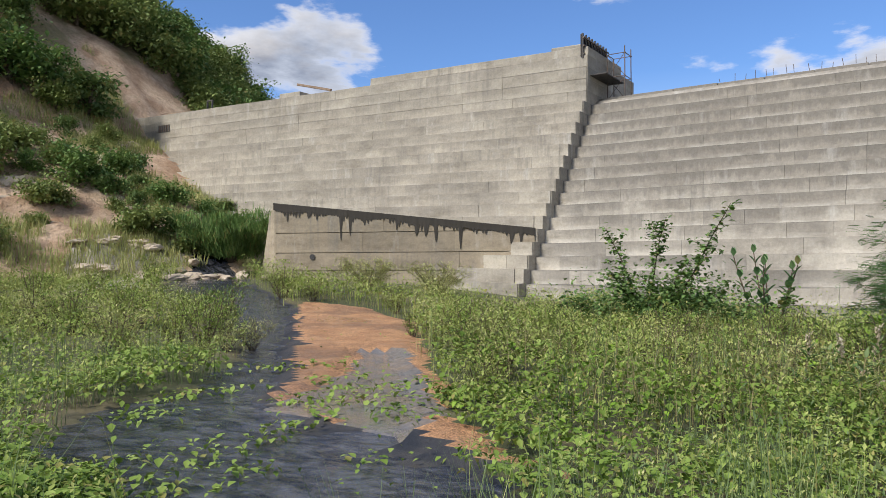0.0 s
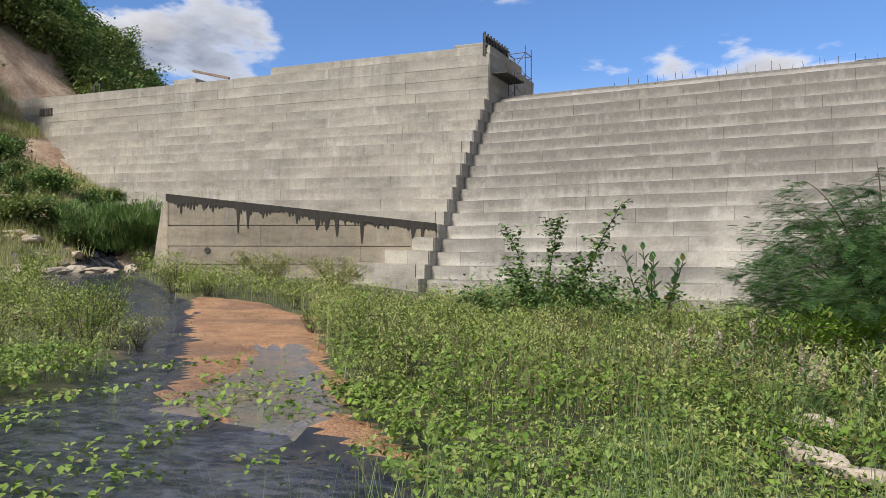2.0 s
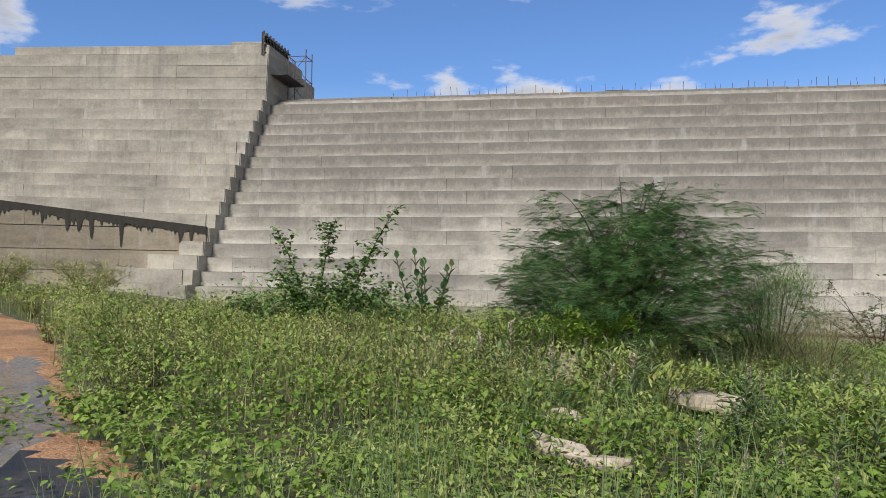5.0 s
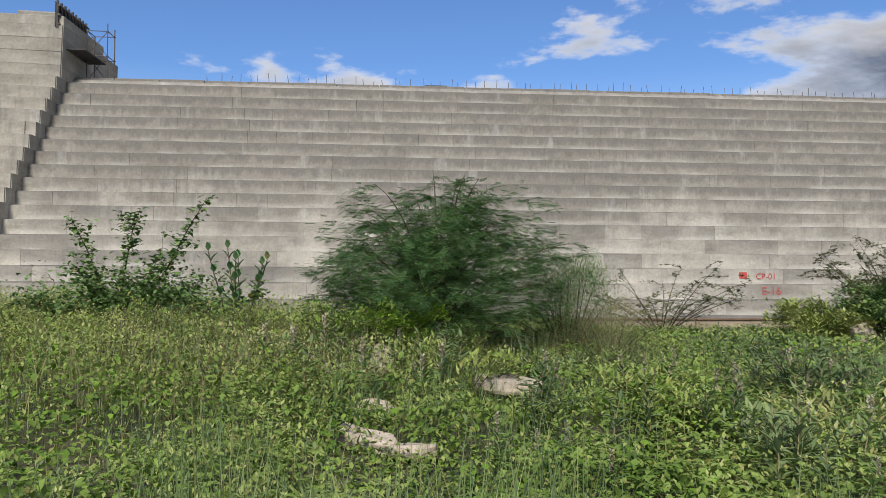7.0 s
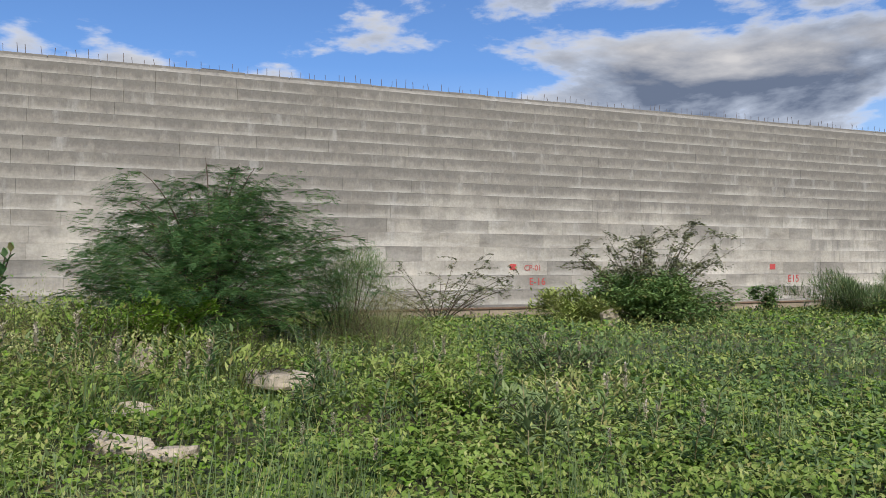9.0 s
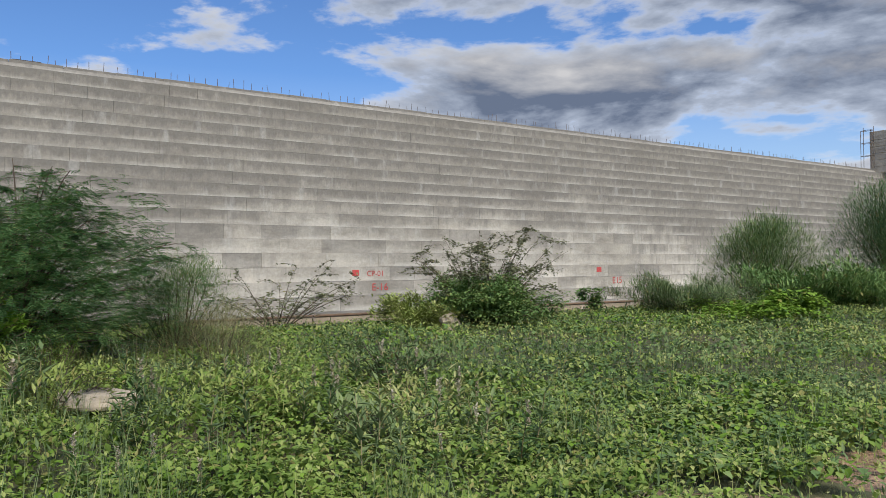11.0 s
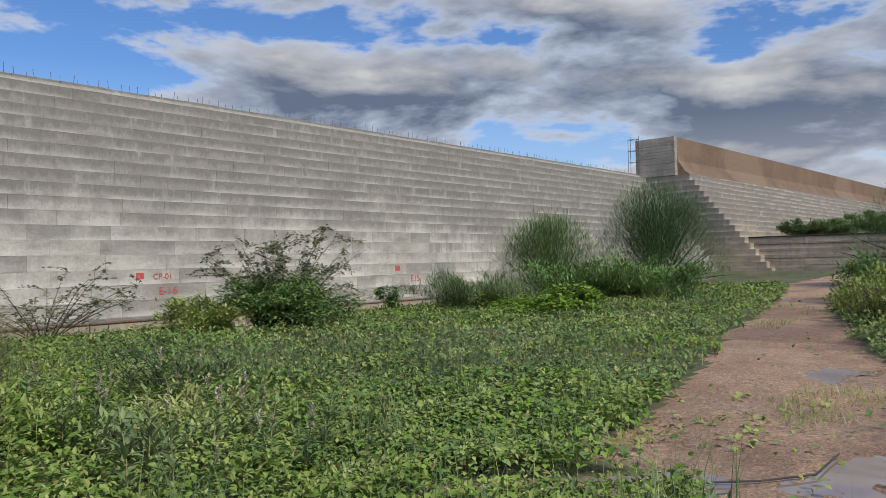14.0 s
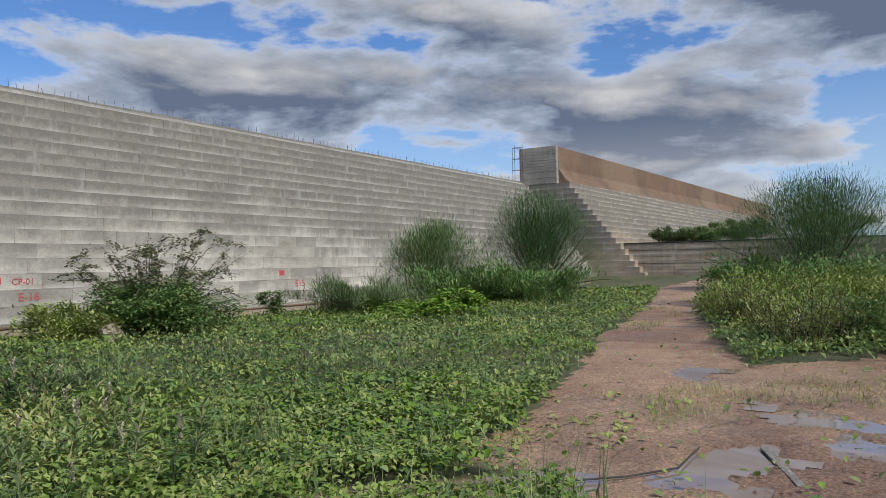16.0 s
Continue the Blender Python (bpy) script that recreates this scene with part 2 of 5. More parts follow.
def leafy(dark, mid, light, rough=0.7, trans=0.22):
    def build(nt, b):
        rnd = nt.nodes.new("ShaderNodeNewGeometry").outputs["Random Per Island"]
        p = world_pos(nt)
        b.inputs["Specular IOR Level"].default_value = 0.25
        area = ramp(nt, noise_tex(nt, p, 0.35, 4, 0.6), [(0.36, (0, 0, 0)), (0.64, (1, 1, 1))])
        plant = ramp(nt, noise_tex(nt, p, 2.1, 3, 0.5), [(0.35, (0, 0, 0)), (0.65, (1, 1, 1))])
        f = math_node(nt, "ADD", math_node(nt, "MULTIPLY", rnd, 0.36), math_node(nt, "ADD", math_node(nt, "MULTIPLY", area, 0.26), math_node(nt, "MULTIPLY", plant, 0.40)))
        c = ramp(nt, f, [(0.14, dark), (0.50, mid), (0.90, light)])
        dry = math_node(nt, "GREATER_THAN", math_node(nt, "FRACT", math_node(nt, "MULTIPLY", rnd, 37.0)), 0.95)
        c = mix(nt, math_node(nt, "MULTIPLY", dry, 0.7), c, (0.30, 0.25, 0.09))
        nt.links.new(c, b.inputs["Base Color"])
        b.inputs["Roughness"].default_value = rough
        t = nd(nt, "ShaderNodeBsdfTranslucent", Color=c)
        m = nt.nodes.new("ShaderNodeMixShader")
        m.inputs[0].default_value = trans
        out = [n for n in nt.nodes if n.type == "OUTPUT_MATERIAL"][0]
        nt.links.new(b.outputs[0], m.inputs[1])
        nt.links.new(t.outputs[0], m.inputs[2])
        nt.links.new(m.outputs[0], out.inputs[0])
    return build


M_CREEP = material("creeper_leaf", leafy((0.075, 0.14, 0.02), (0.19, 0.285, 0.055), (0.32, 0.41, 0.11)))
M_CREEP_B = material("bluish_creeper_leaf", leafy((0.065, 0.13, 0.04), (0.14, 0.225, 0.075), (0.255, 0.34, 0.125)))
M_WEED = material("weed_leaf", leafy((0.12, 0.17, 0.03), (0.265, 0.325, 0.08), (0.43, 0.46, 0.17)))
M_GRASS = material("grass_blade", leafy((0.20, 0.23, 0.07), (0.36, 0.38, 0.14), (0.56, 0.54, 0.27)))
M_FEATHER = material("feathery_leaf", leafy((0.04, 0.10, 0.036), (0.09, 0.19, 0.065), (0.17, 0.30, 0.10)))
M_SCRUB = material("scrub_leaf", leafy((0.06, 0.12, 0.035), (0.13, 0.225, 0.065), (0.24, 0.345, 0.11)))
M_OLIVE = material("olive_needle", leafy((0.07, 0.115, 0.045), (0.14, 0.20, 0.08), (0.25, 0.31, 0.13)))
M_LIME = material("lime_leaf", leafy((0.08, 0.16, 0.015), (0.16, 0.28, 0.03), (0.28, 0.42, 0.06)))
M_DRY = material("dry_stalk", leafy((0.20, 0.16, 0.08), (0.32, 0.27, 0.14), (0.45, 0.38, 0.22)))
M_BROOM = material("broom_needle", leafy((0.05, 0.10, 0.04), (0.105, 0.185, 0.075), (0.19, 0.27, 0.12)))
M_DRYLEAF = material("reddish_small_leaf", leafy((0.10, 0.105, 0.055), (0.16, 0.175, 0.09), (0.24, 0.25, 0.13)))
M_DRYWISP = material("brownish_wispy_needle", leafy((0.12, 0.12, 0.05), (0.22, 0.21, 0.10), (0.34, 0.31, 0.17)))
M_HILL = material("hillside_leaf", leafy((0.09, 0.14, 0.04), (0.20, 0.26, 0.08), (0.33, 0.38, 0.14)))
M_SPIKE = material("pale_seed_spike", leafy((0.30, 0.26, 0.18), (0.44, 0.38, 0.28), (0.58, 0.52, 0.42)))
M_WISP = material("wispy_needle", leafy((0.07, 0.12, 0.04), (0.14, 0.22, 0.075), (0.26, 0.34, 0.13)))
M_BIGLEAF = material("waxy_grey_leaf", leafy((0.06, 0.13, 0.05), (0.12, 0.22, 0.09), (0.2, 0.3, 0.13)))


# ---- mesh helpers ----
RNG = np.random.default_rng(7)


def mesh_np(name, verts, faces, mat, smooth=False):
    """verts (n,3); faces (m,k) of one size."""
    me = bpy.data.meshes.new(name)
    verts, faces = np.asarray(verts, float), np.asarray(faces, int)
    m, k = faces.shape
    me.vertices.add(len(verts))
    me.vertices.foreach_set("co", verts.ravel())
    me.loops.add(m * k)
    me.loops.foreach_set("vertex_index", faces.ravel())
    me.polygons.add(m)
    me.polygons.foreach_set("loop_start", np.arange(0, m * k, k))
    if smooth:
        me.polygons.foreach_set("use_smooth", np.ones(m, bool))
    me.materials.append(mat)
    me.update(calc_edges=True)
    return me


def part(name, data, material=None, parent=None, label=""):
    if isinstance(data, bmesh.types.BMesh):
        me = bpy.data.meshes.new(name)
        data.to_mesh(me)
        data.free()
        data = me
    if material and not data.materials:
        data.materials.append(material)
    ob = new(name, data)
    if parent:
        ob.parent = parent
    if label:
        ob["label"] = label
    return ob


def box_bm(x0, x1, y0, y1, z0, z1, bevel=0.0, bm=None):
    own = bmesh.new()
    bmesh.ops.create_cube(own, size=1)
    for v in own.verts:
        v.co = Vector(((x0 + x1) / 2 + v.co.x * (x1 - x0), (y0 + y1) / 2 + v.co.y * (y1 - y0), (z0 + z1) / 2 + v.co.z * (z1 - z0)))
    if bevel:
        bmesh.ops.bevel(own, geom=own.edges[:], offset=bevel, segments=1, affect="EDGES")
    if bm is None:
        return own
    me = bpy.data.meshes.new("tmp")
    own.to_mesh(me)
    own.free()
    bm.from_mesh(me)
    bpy.data.meshes.remove(me)
    return bm


def tube(points, radii, sides=5):
    """A tapered tube along points: verts and quads."""
    P = np.asarray(points, float)
    n = len(P)
    T = np.gradient(P, axis=0)
    T /= np.linalg.norm(T, axis=1)[:, None] + 1e-9
    ref = np.where(np.abs(T[:, 2:3]) > 0.9, np.array([[1.0, 0, 0]]), np.array([[0, 0, 1.0]]))
    A = np.cross(T, ref)
    A /= np.linalg.norm(A, axis=1)[:, None] + 1e-9
    B = np.cross(T, A)
    a = np.arange(sides) * 2 * np.pi / sides
    R = np.asarray(radii, float)[:, None, None]
    V = P[:, None, :] + R * (np.cos(a)[None, :, None] * A[:, None, :] + np.sin(a)[None, :, None] * B[:, None, :])
    F = []
    for i in range(n - 1):
        for j in range(sides):
            k = (j + 1) % sides
            F.append((i * sides + j, i * sides + k, (i + 1) * sides + k, (i + 1) * sides + j))
    return V.reshape(-1, 3), np.array(F)


def join_np(parts):
    V, F, o = [], [], 0
    for v, f in parts:
        V.append(v)
        F.append(f + o)
        o += len(v)
    return np.concatenate(V), np.concatenate(F)


LEAF = (np.array([(0, 0, 0), (-0.42, 0.38, 0.10), (0, 0.5, 0.0), (0.42, 0.38, 0.10), (-0.22, 0.78, 0.02), (0.22, 0.78, 0.02), (0, 1.0, -0.14)]),
        np.array([(0, 2, 1), (0, 3, 2), (1, 2, 4), (2, 3, 5), (4, 2, 6), (2, 5, 6)]))
SLIM = (np.array([(0, 0, 0), (-0.16, 0.45, 0.05), (0, 1.0, -0.10), (0.16, 0.45, 0.05)]), np.array([(0, 2, 1), (0, 3, 2)]))
BLADE = (np.array([(-0.03, 0, 0), (0.03, 0, 0), (-0.022, 0.5, 0.03), (0.022, 0.5, 0.03), (0, 1.0, -0.10)]), np.array([(0, 1, 3), (0, 3, 2), (2, 3, 4)]))


def scatter(template, pos, yaw, pitch, size, width=1.0):
    """Copies of a leaf at pos, pointing along yaw, lifted by pitch."""
    tv, tf = template
    n = len(pos)
    tv = tv * np.array([width, 1, 1])
    cy, sy, cp, sp = np.cos(yaw), np.sin(yaw), np.cos(pitch), np.sin(pitch)
    x, y, z = tv[:, 0][None], tv[:, 1][None], tv[:, 2][None]
    y2 = y * cp[:, None] - z * sp[:, None]
    z2 = y * sp[:, None] + z * cp[:, None]
    X = x * cy[:, None] - y2 * sy[:, None]
    Y = x * sy[:, None] + y2 * cy[:, None]
    V = np.stack([X, Y, np.broadcast_to(z2, X.shape)], -1) * np.asarray(size)[:, None, None] + pos[:, None, :]
    F = tf[None] + (np.arange(n) * len(tv))[:, None, None]
    return V.reshape(-1, 3), F.reshape(-1, tf.shape[1])


def smooth01(v):
    v = np.clip(v, 0, 1)
    return v * v * (3 - 2 * v)


def wob(x, y, s, seed=0):
    """A cheap smooth noise in -1..1."""
    a = seed * 1.7
    return (np.sin(x * s + 1.3 * np.sin(y * s * 0.7 + a) + a) + np.sin(y * s * 1.13 + 1.7 * np.sin(x * s * 0.6 - a) + 2.1 * a)
            + 0.6 * np.sin((x + y) * s * 2.1 + 2 * np.sin((x - y) * s * 1.4 + a)) + 0.4 * np.sin((x - 0.6 * y) * s * 4.3 + a)) / 3.0


def near_ground(x, y):
    return 1.1 + 1.1 * smooth01((6 - x) / 18) * smooth01((y + 30) / 16)


def ground_z(x, y):
    x, y = np.asarray(x, float), np.asarray(y, float)
    z = near_ground(x, y) + 0.02 * wob(x, y, 1.1)
    z = z - 0.62 * smooth01((y + 18.5) / 4) * smooth01((x - 6) / 6) * smooth01((80 - x) / 4)
    toe = -14.9 - 0.10 * (y + 6) - 0.38 * np.maximum(0, -10 - y) - 0.45 * np.maximum(0, y - 6)
    rise = np.maximum(0, toe - x + 0.9 * wob(x, y, 0.35, 2))
    hill = 0.49 * rise + 0.55 * np.maximum(0, rise - 19) + 0.35 * wob(x, y, 0.5, 3) * smooth01(rise / 4) + 0.30 * np.abs(wob(x, y, 1.5, 5)) * smooth01(rise / 3) + 0.12 * np.abs(wob(x, y, 4.0, 6)) * smooth01(rise / 2)
    hill = np.where(hill > 26, 26 + (hill - 26) * 0.25, hill)
    z = z + hill
    bank = smooth01((x - 84.6) / 0.8) * 3.0 * smooth01((y + 75) / 30)
    far = smooth01((np.hypot(x - 13, y + 34) - 150) / 200)
    return z + bank + 0.0 * far


def inside(poly, x, y):
    r = np.zeros(np.shape(x), bool)
    j = len(poly) - 1
    for i in range(len(poly)):
        (xi, yi), (xj, yj) = poly[i], poly[j]
        hit = ((yi > y) != (yj > y)) & (x < (xj - xi) * (y - yi) / (yj - yi + 1e-12) + xi)
        r ^= hit
        j = i
    return r


STREAM = [(11.2, -30.9), (9.7, -29.6), (8.0, -28.95), (6.6, -28.9), (5.6, -27.6), (2.6, -24.4), (-0.6, -21.0), (-4.0, -18.2), (-9.0, -15.2), (-14.0, -11.0),
          (-19.0, -9.3), (-13.0, -15.9), (-7.5, -20.2), (-2.2, -22.3), (1.6, -24.6), (3.4, -26.6), (5.0, -28.4), (4.9, -29.8), (6.0, -31.0), (7.0, -31.5), (8.2, -31.8), (9.6, -32.6), (11.0, -32.2)]
SILT = [(8.6, -29.4), (8.6, -28.4), (6.1, -25.4), (4.6, -23.6), (4.0, -24.2), (5.2, -26.0), (6.2, -27.8), (6.5, -29.0), (8.0, -29.1)]
GRAVEL = [(-12.6, -17.2), (-10.4, -18.6), (-13.0, -20.0), (-18.5, -17.0), (-20, -12.0), (-17.8, -11.2)]
SAND = [(6.7, -28.95), (4.0, -26.3), (-2.0, -20.0), (-3.2, -18.2), (-1.3, -17.6), (1.6, -19.2), (6.0, -24.9), (8.8, -28.4), (10.6, -29.8), (8.9, -29.7)]
TRACK = [(18.1, -32.2), (18.4, -31.3), (21.2, -30.9), (27.0, -29.2), (33.5, -27.9), (40.0, -26.3), (52.0, -23.0), (80, -20), (80, -24), (54.0, -25.6), (41.3, -27.6),
         (33.1, -29.6), (26.0, -31.7), (24.2, -32.4), (26.5, -34.2), (30, -38), (18, -42), (15.6, -36), (16.6, -33.4)]
POOLS = [[(23.57, -31.53), (24.0, -31.84), (23.8, -32.1), (23.1, -31.95), (22.49, -31.96)],
         [(18.4, -32.75), (19.38, -32.86), (19.82, -33.31), (19.3, -33.5), (18.9, -33.25), (18.3, -33.35)],
         [(21.97, -32.6), (21.28, -33.2), (21.0, -34.04), (20.5, -34.0), (20.9, -33.4)],
         [(20.38, -33.54), (20.5, -33.8), (20.0, -34.3), (19.6, -34.1)],
         [(17.0, -30.8), (18.2, -32.1), (18.0, -32.45), (17.4, -32.0), (16.9, -31.1)]]


# ---- ground: one sheet to the horizon ----
def axis(lo, hi, step, far):
    mid = np.arange(lo, hi + step / 2, step)
    out = np.array([1.0, 2.2, 4, 6.5, 10, 15, 22, 32, 48, 75, 120, 200, 400, 900, 2500]) 
    out = out[out < far]
    return np.concatenate([lo - out[::-1], mid, hi + out])


gx = axis(-24, 46, 0.2, 4000)
gx = np.unique(np.round(np.concatenate([gx, np.arange(-40, -24, 0.3), np.arange(-75, -40, 0.8), np.arange(46, 100, 0.8), np.arange(16.5, 25, 0.1)]), 3))
gy = axis(-37, -6, 0.2, 4000)
gy = np.unique(np.round(np.concatenate([gy, np.arange(-6, 50, 1.0), np.arange(-35, -30, 0.1)]), 3))
GX, GY = np.meshgrid(gx, gy)
EDGE = 0.16 * wob(GX, GY, 3.3, 4)
RIM = 0.22 * wob(GX, GY, 5.5, 14) + 0.04 * wob(GX, GY, 9.0, 3)
in_stream = inside(STREAM, GX + EDGE, GY + EDGE)
in_silt = inside(SILT, GX + EDGE, GY - EDGE)
in_sand = inside(SAND, GX + EDGE, GY + EDGE) & ~in_silt
in_gravel = inside(GRAVEL, GX + 2 * EDGE, GY + 2 * EDGE) & ~in_stream
in_track = inside(TRACK, GX + 1.5 * EDGE, GY + 1.5 * EDGE)
GZ = ground_z(GX, GY)
GZ = GZ - 0.09 * in_stream + 0.06 * in_sand - 0.02 * in_silt
pool_mask = np.zeros(GX.shape, bool)
for pl in POOLS:
    pool_mask |= inside(pl, GX + RIM, GY - RIM)
GZ = GZ - 0.06 * pool_mask + 0.02 * in_track * wob(GX, GY, 2.2, 8)
nx, ny = len(gx), len(gy)
idx = np.arange(nx * ny).reshape(ny, nx)
quads = np.stack([idx[:-1, :-1], idx[:-1, 1:], idx[1:, 1:], idx[1:, :-1]], -1).reshape(-1, 4)
gme = mesh_np("ground", np.stack([GX, GY, GZ], -1).reshape(-1, 3), quads, M_SOIL, True)
for m in (M_SAND, M_DIRT, M_BED, M_WETSAND, M_ROCKHILL, M_GRAVEL):
    gme.materials.append(m)
cell = lambda a: a[:-1, :-1].ravel()
mi = np.zeros(len(quads), int)
mi[cell(GZ - near_ground(GX, GY) > 0.35) & (cell(GX) < -10)] = 5
mi[cell(in_gravel)] = 6
mi[cell(in_track)] = 2
mi[cell(in_sand)] = 1
mi[cell(in_stream)] = 3
mi[cell(in_silt)] = 4
gme.polygons.foreach_set("material_index", mi)
ground = tagged(new("ground", gme), "weedy valley floor rising to a rocky hillside", "ground", kind="structure")


def sheet(name, mask, dz, mat, label, cat):
    m = mask[:-1, :-1] | mask[1:, :-1] | mask[:-1, 1:] | mask[1:, 1:]
    q = quads[m.ravel()]
    used, inv = np.unique(q, return_inverse=True)
    V = np.stack([GX, GY, ground_z(GX, GY) + dz], -1).reshape(-1, 3)[used]
    return tagged(new(name, mesh_np(name, V, inv.reshape(-1, 4), mat, True)), label, cat, kind="structure")


sheet("stream_water", in_stream, -0.035, M_WATER, "shallow dark rippled stream over black silt", "stream")
for pl in POOLS:
    sheet("puddle", inside(pl, GX + RIM, GY - RIM), -0.004, M_POOL, "shallow muddy puddle reflecting the sky", "puddle")


# ---- the dam ----
H = 0.57  # height of one course
CREST = 10.8
NOSE_Y, NOSE_Z = -1.0, 10.5  # edge of the topmost step
LIFT = 0.028  # the left wing's courses rise a little towards the hillside


def stepped_profile(top, y_top, tread, rows, chimney=0.0):
    """Outline (y, z) of a stepped downstream face, from the crest down."""
    pts = [(y_top, top)]
    z, y = top - chimney, y_top
    if chimney:
        pts.append((y, z))
    for i in range(rows):
        if i or chimney:
            y -= tread
            pts.append((y, z))
        z -= H
        pts.append((y, z))
    return pts


def extrude(name, prof, x0, x1, back, base, mat):
    """A body with the outline prof, closed behind at y=back and below at base."""
    out = [(back, prof[0][1])] + prof + [(prof[-1][0], base), (back, base)]
    n = len(out)
    bm = bmesh.new()
    a = [bm.verts.new((x0, y, z)) for y, z in out]
    b = [bm.verts.new((x1, y, z)) for y, z in out]
    for i in range(n):
        j = (i + 1) % n
        bm.faces.new((a[i], a[j], b[j], b[i]))
    bm.faces.new(a[::-1])
    bm.faces.new(b)
    bmesh.ops.recalc_face_normals(bm, faces=bm.faces[:])
    me = bpy.data.meshes.new(name)
    bm.to_mesh(me)
    bm.free()
    me.materials.append(mat)
    return me


PANELS = {}


def panel_mesh(w, mat):
    key = (w, mat.name)
    if key not in PANELS:
        bm = box_bm(0, w - 0.002, -0.05, 0.03, 0.006, H - 0.005)
        top = [v for v in bm.verts if v.co.y < 0]
        for v in top:
            v.co.x += 0.003 if v.co.x < w / 2 else -0.003
        me = bpy.data.meshes.new("concrete_panel")
        bm.to_mesh(me)
        bm.free()
        me.materials.append(mat)
        PANELS[key] = me
    return PANELS[key]


def face_panels(parent, rows, x0, x1, mat, near, limit, widths=(1.2, 1.5, 1.8, 2.4, 3.0), shift=Matrix()):
    """Cast panels along each step's riser: those nearest as pieces, the others joined."""
    rnd = random.Random(len(rows) + int(x1))
    spots = []
    for y, z in rows:
        x = x0
        while x < x1 - 0.4:
            w = rnd.choice(widths)
            if x + w > x1:
                w = round(x1 - x, 2)
            spots.append((x, y - rnd.uniform(-0.007, 0.007), z + rnd.uniform(-0.005, 0.005), w))
            x += w
    spots.sort(key=lambda s: math.hypot(s[0] + s[3] / 2 - near[0], 1.6 * (s[1] - near[1])))
    for x, y, z, w in spots[:limit]:
        ob = new("concrete_panel", panel_mesh(w, mat))
        ob.parent = parent
        ob.matrix_basis = shift @ Matrix.Translation((x, y, z))
    bm = bmesh.new()
    for x, y, z, w in spots[limit:]:
        k = len(bm.verts)
        bm.from_mesh(panel_mesh(w, mat))
        bm.verts.ensure_lookup_table()
        for v in bm.verts[k:]:
            v.co += Vector((x, y, z))
    if len(bm.verts):
        ob = part("panel_courses", bm, mat, parent)
        ob.matrix_basis = shift
        ob["kind"] = "stuff"
    else:
        bm.free()


TREAD = 0.44
ROWS = 18
spill = tagged(new("spillway", None), "stepped pale concrete spillway face of a dam", "dam", kind="structure")
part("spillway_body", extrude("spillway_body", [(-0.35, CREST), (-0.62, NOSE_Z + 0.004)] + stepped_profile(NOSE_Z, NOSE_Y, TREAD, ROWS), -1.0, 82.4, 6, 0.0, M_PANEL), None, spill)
for i in range(42):
    cap = box_bm(i * 1.985 - 0.98, i * 1.985 + 0.985, -0.10, 1.2, CREST + 0.004, CREST + 0.16 + 0.012 * (i % 3), 0.012)
    part("crest_slab", cap, M_PANEL, spill)
# reinforcing bars left standing out of the crest
for h in range(3):
    v, f = tube([(0, 0, 0), (0.01 * h, 0, 0.2), (0.03 * h - 0.02, 0.01, 0.42 + 0.08 * h)], [0.012, 0.012, 0.012], 4)
    PANELS["bar%d" % h] = mesh_np("reinforcing_bar", v, f, M_STEEL)
rb = random.Random(4)
for i in range(170):
    ob = new("reinforcing_bar", PANELS["bar%d" % rb.randrange(3)])
    ob.parent = spill
    ob.location = (5 + i * 0.45 + rb.uniform(-0.15, 0.15), 0.55 + rb.uniform(-0.2, 0.2), CREST + 0.12)
    ob.rotation_euler = (rb.uniform(-0.12, 0.12), rb.uniform(-0.12, 0.12), rb.uniform(0, 6))
# apron at the toe, with its earth-stained outer lip
basin = tagged(new("basin_slab", None), "low concrete apron along the foot of the spillway", "apron", kind="structure")
for i in range(14):
    bm = box_bm(0.4 + i * 5.9, 0.4 + i * 5.9 + 5.86, -9.4, -8.7, 0.0, 0.72, 0.02)
    part("apron_slab", bm, M_RIGHT, basin)
    bm = box_bm(0.4 + i * 5.9, 0.4 + i * 5.9 + 5.86, -9.45, -9.15, 0.724, 0.80, 0.02)
    part("apron_lip", bm, M_BROWN, basin)

# left wing: vertical head, then a stepped batter
TL = 0.418
LY, CHIM = -1.55, 4 * H
left = tagged(new("dam_left_wing", None), "tall grey concrete wing of the dam with stained courses", "dam", kind="structure")
left.matrix_basis = pose(0, 0, 0, 0, math.degrees(math.atan(LIFT)), 0)
LTOP = 12.8
lp = stepped_profile(LTOP, LY, TL, 19, chimney=CHIM)
part("wing_body", extrude("wing_body", lp, -46, -1.0, 5, -0.6, M_LEFT), None, left)
part("wing_head", box_bm(-14.4, -1.0, LY + 0.02, 3.0, LTOP + 0.004, LTOP + 0.42, 0.02), M_LEFT, left)
part("head_slab", box_bm(-3.0, -1.3, LY + 0.15, 0.6, LTOP + 0.43, LTOP + 0.62, 0.02), M_LEFT, left)
part("parapet_block", box_bm(-22.0, -20.2, LY + 0.2, 0.6, LTOP + 0.004, LTOP + 0.35, 0.02), M_LEFT, left)
ob = part("timber_baulk", box_bm(-1.3, 1.3, -0.08, 0.08, -0.07, 0.07, 0.01), M_TIMBER, left)
ob.matrix_basis = pose(-19.9, -0.4, LTOP + 0.75, 0, 12, 10)
# no recess is cut: a solid black box gives the opening's shade as colour
slot = part("grated_opening", box_bm(-34.0, -32.7, LY - 0.08, LY + 0.1, 11.55, 12.05), M_BLACK, left)
for i in range(5):
    part("grate_bar", box_bm(-33.9 + i * 0.27, -33.84 + i * 0.27, LY - 0.12, LY - 0.082, 11.55, 12.05), M_STEEL, left)
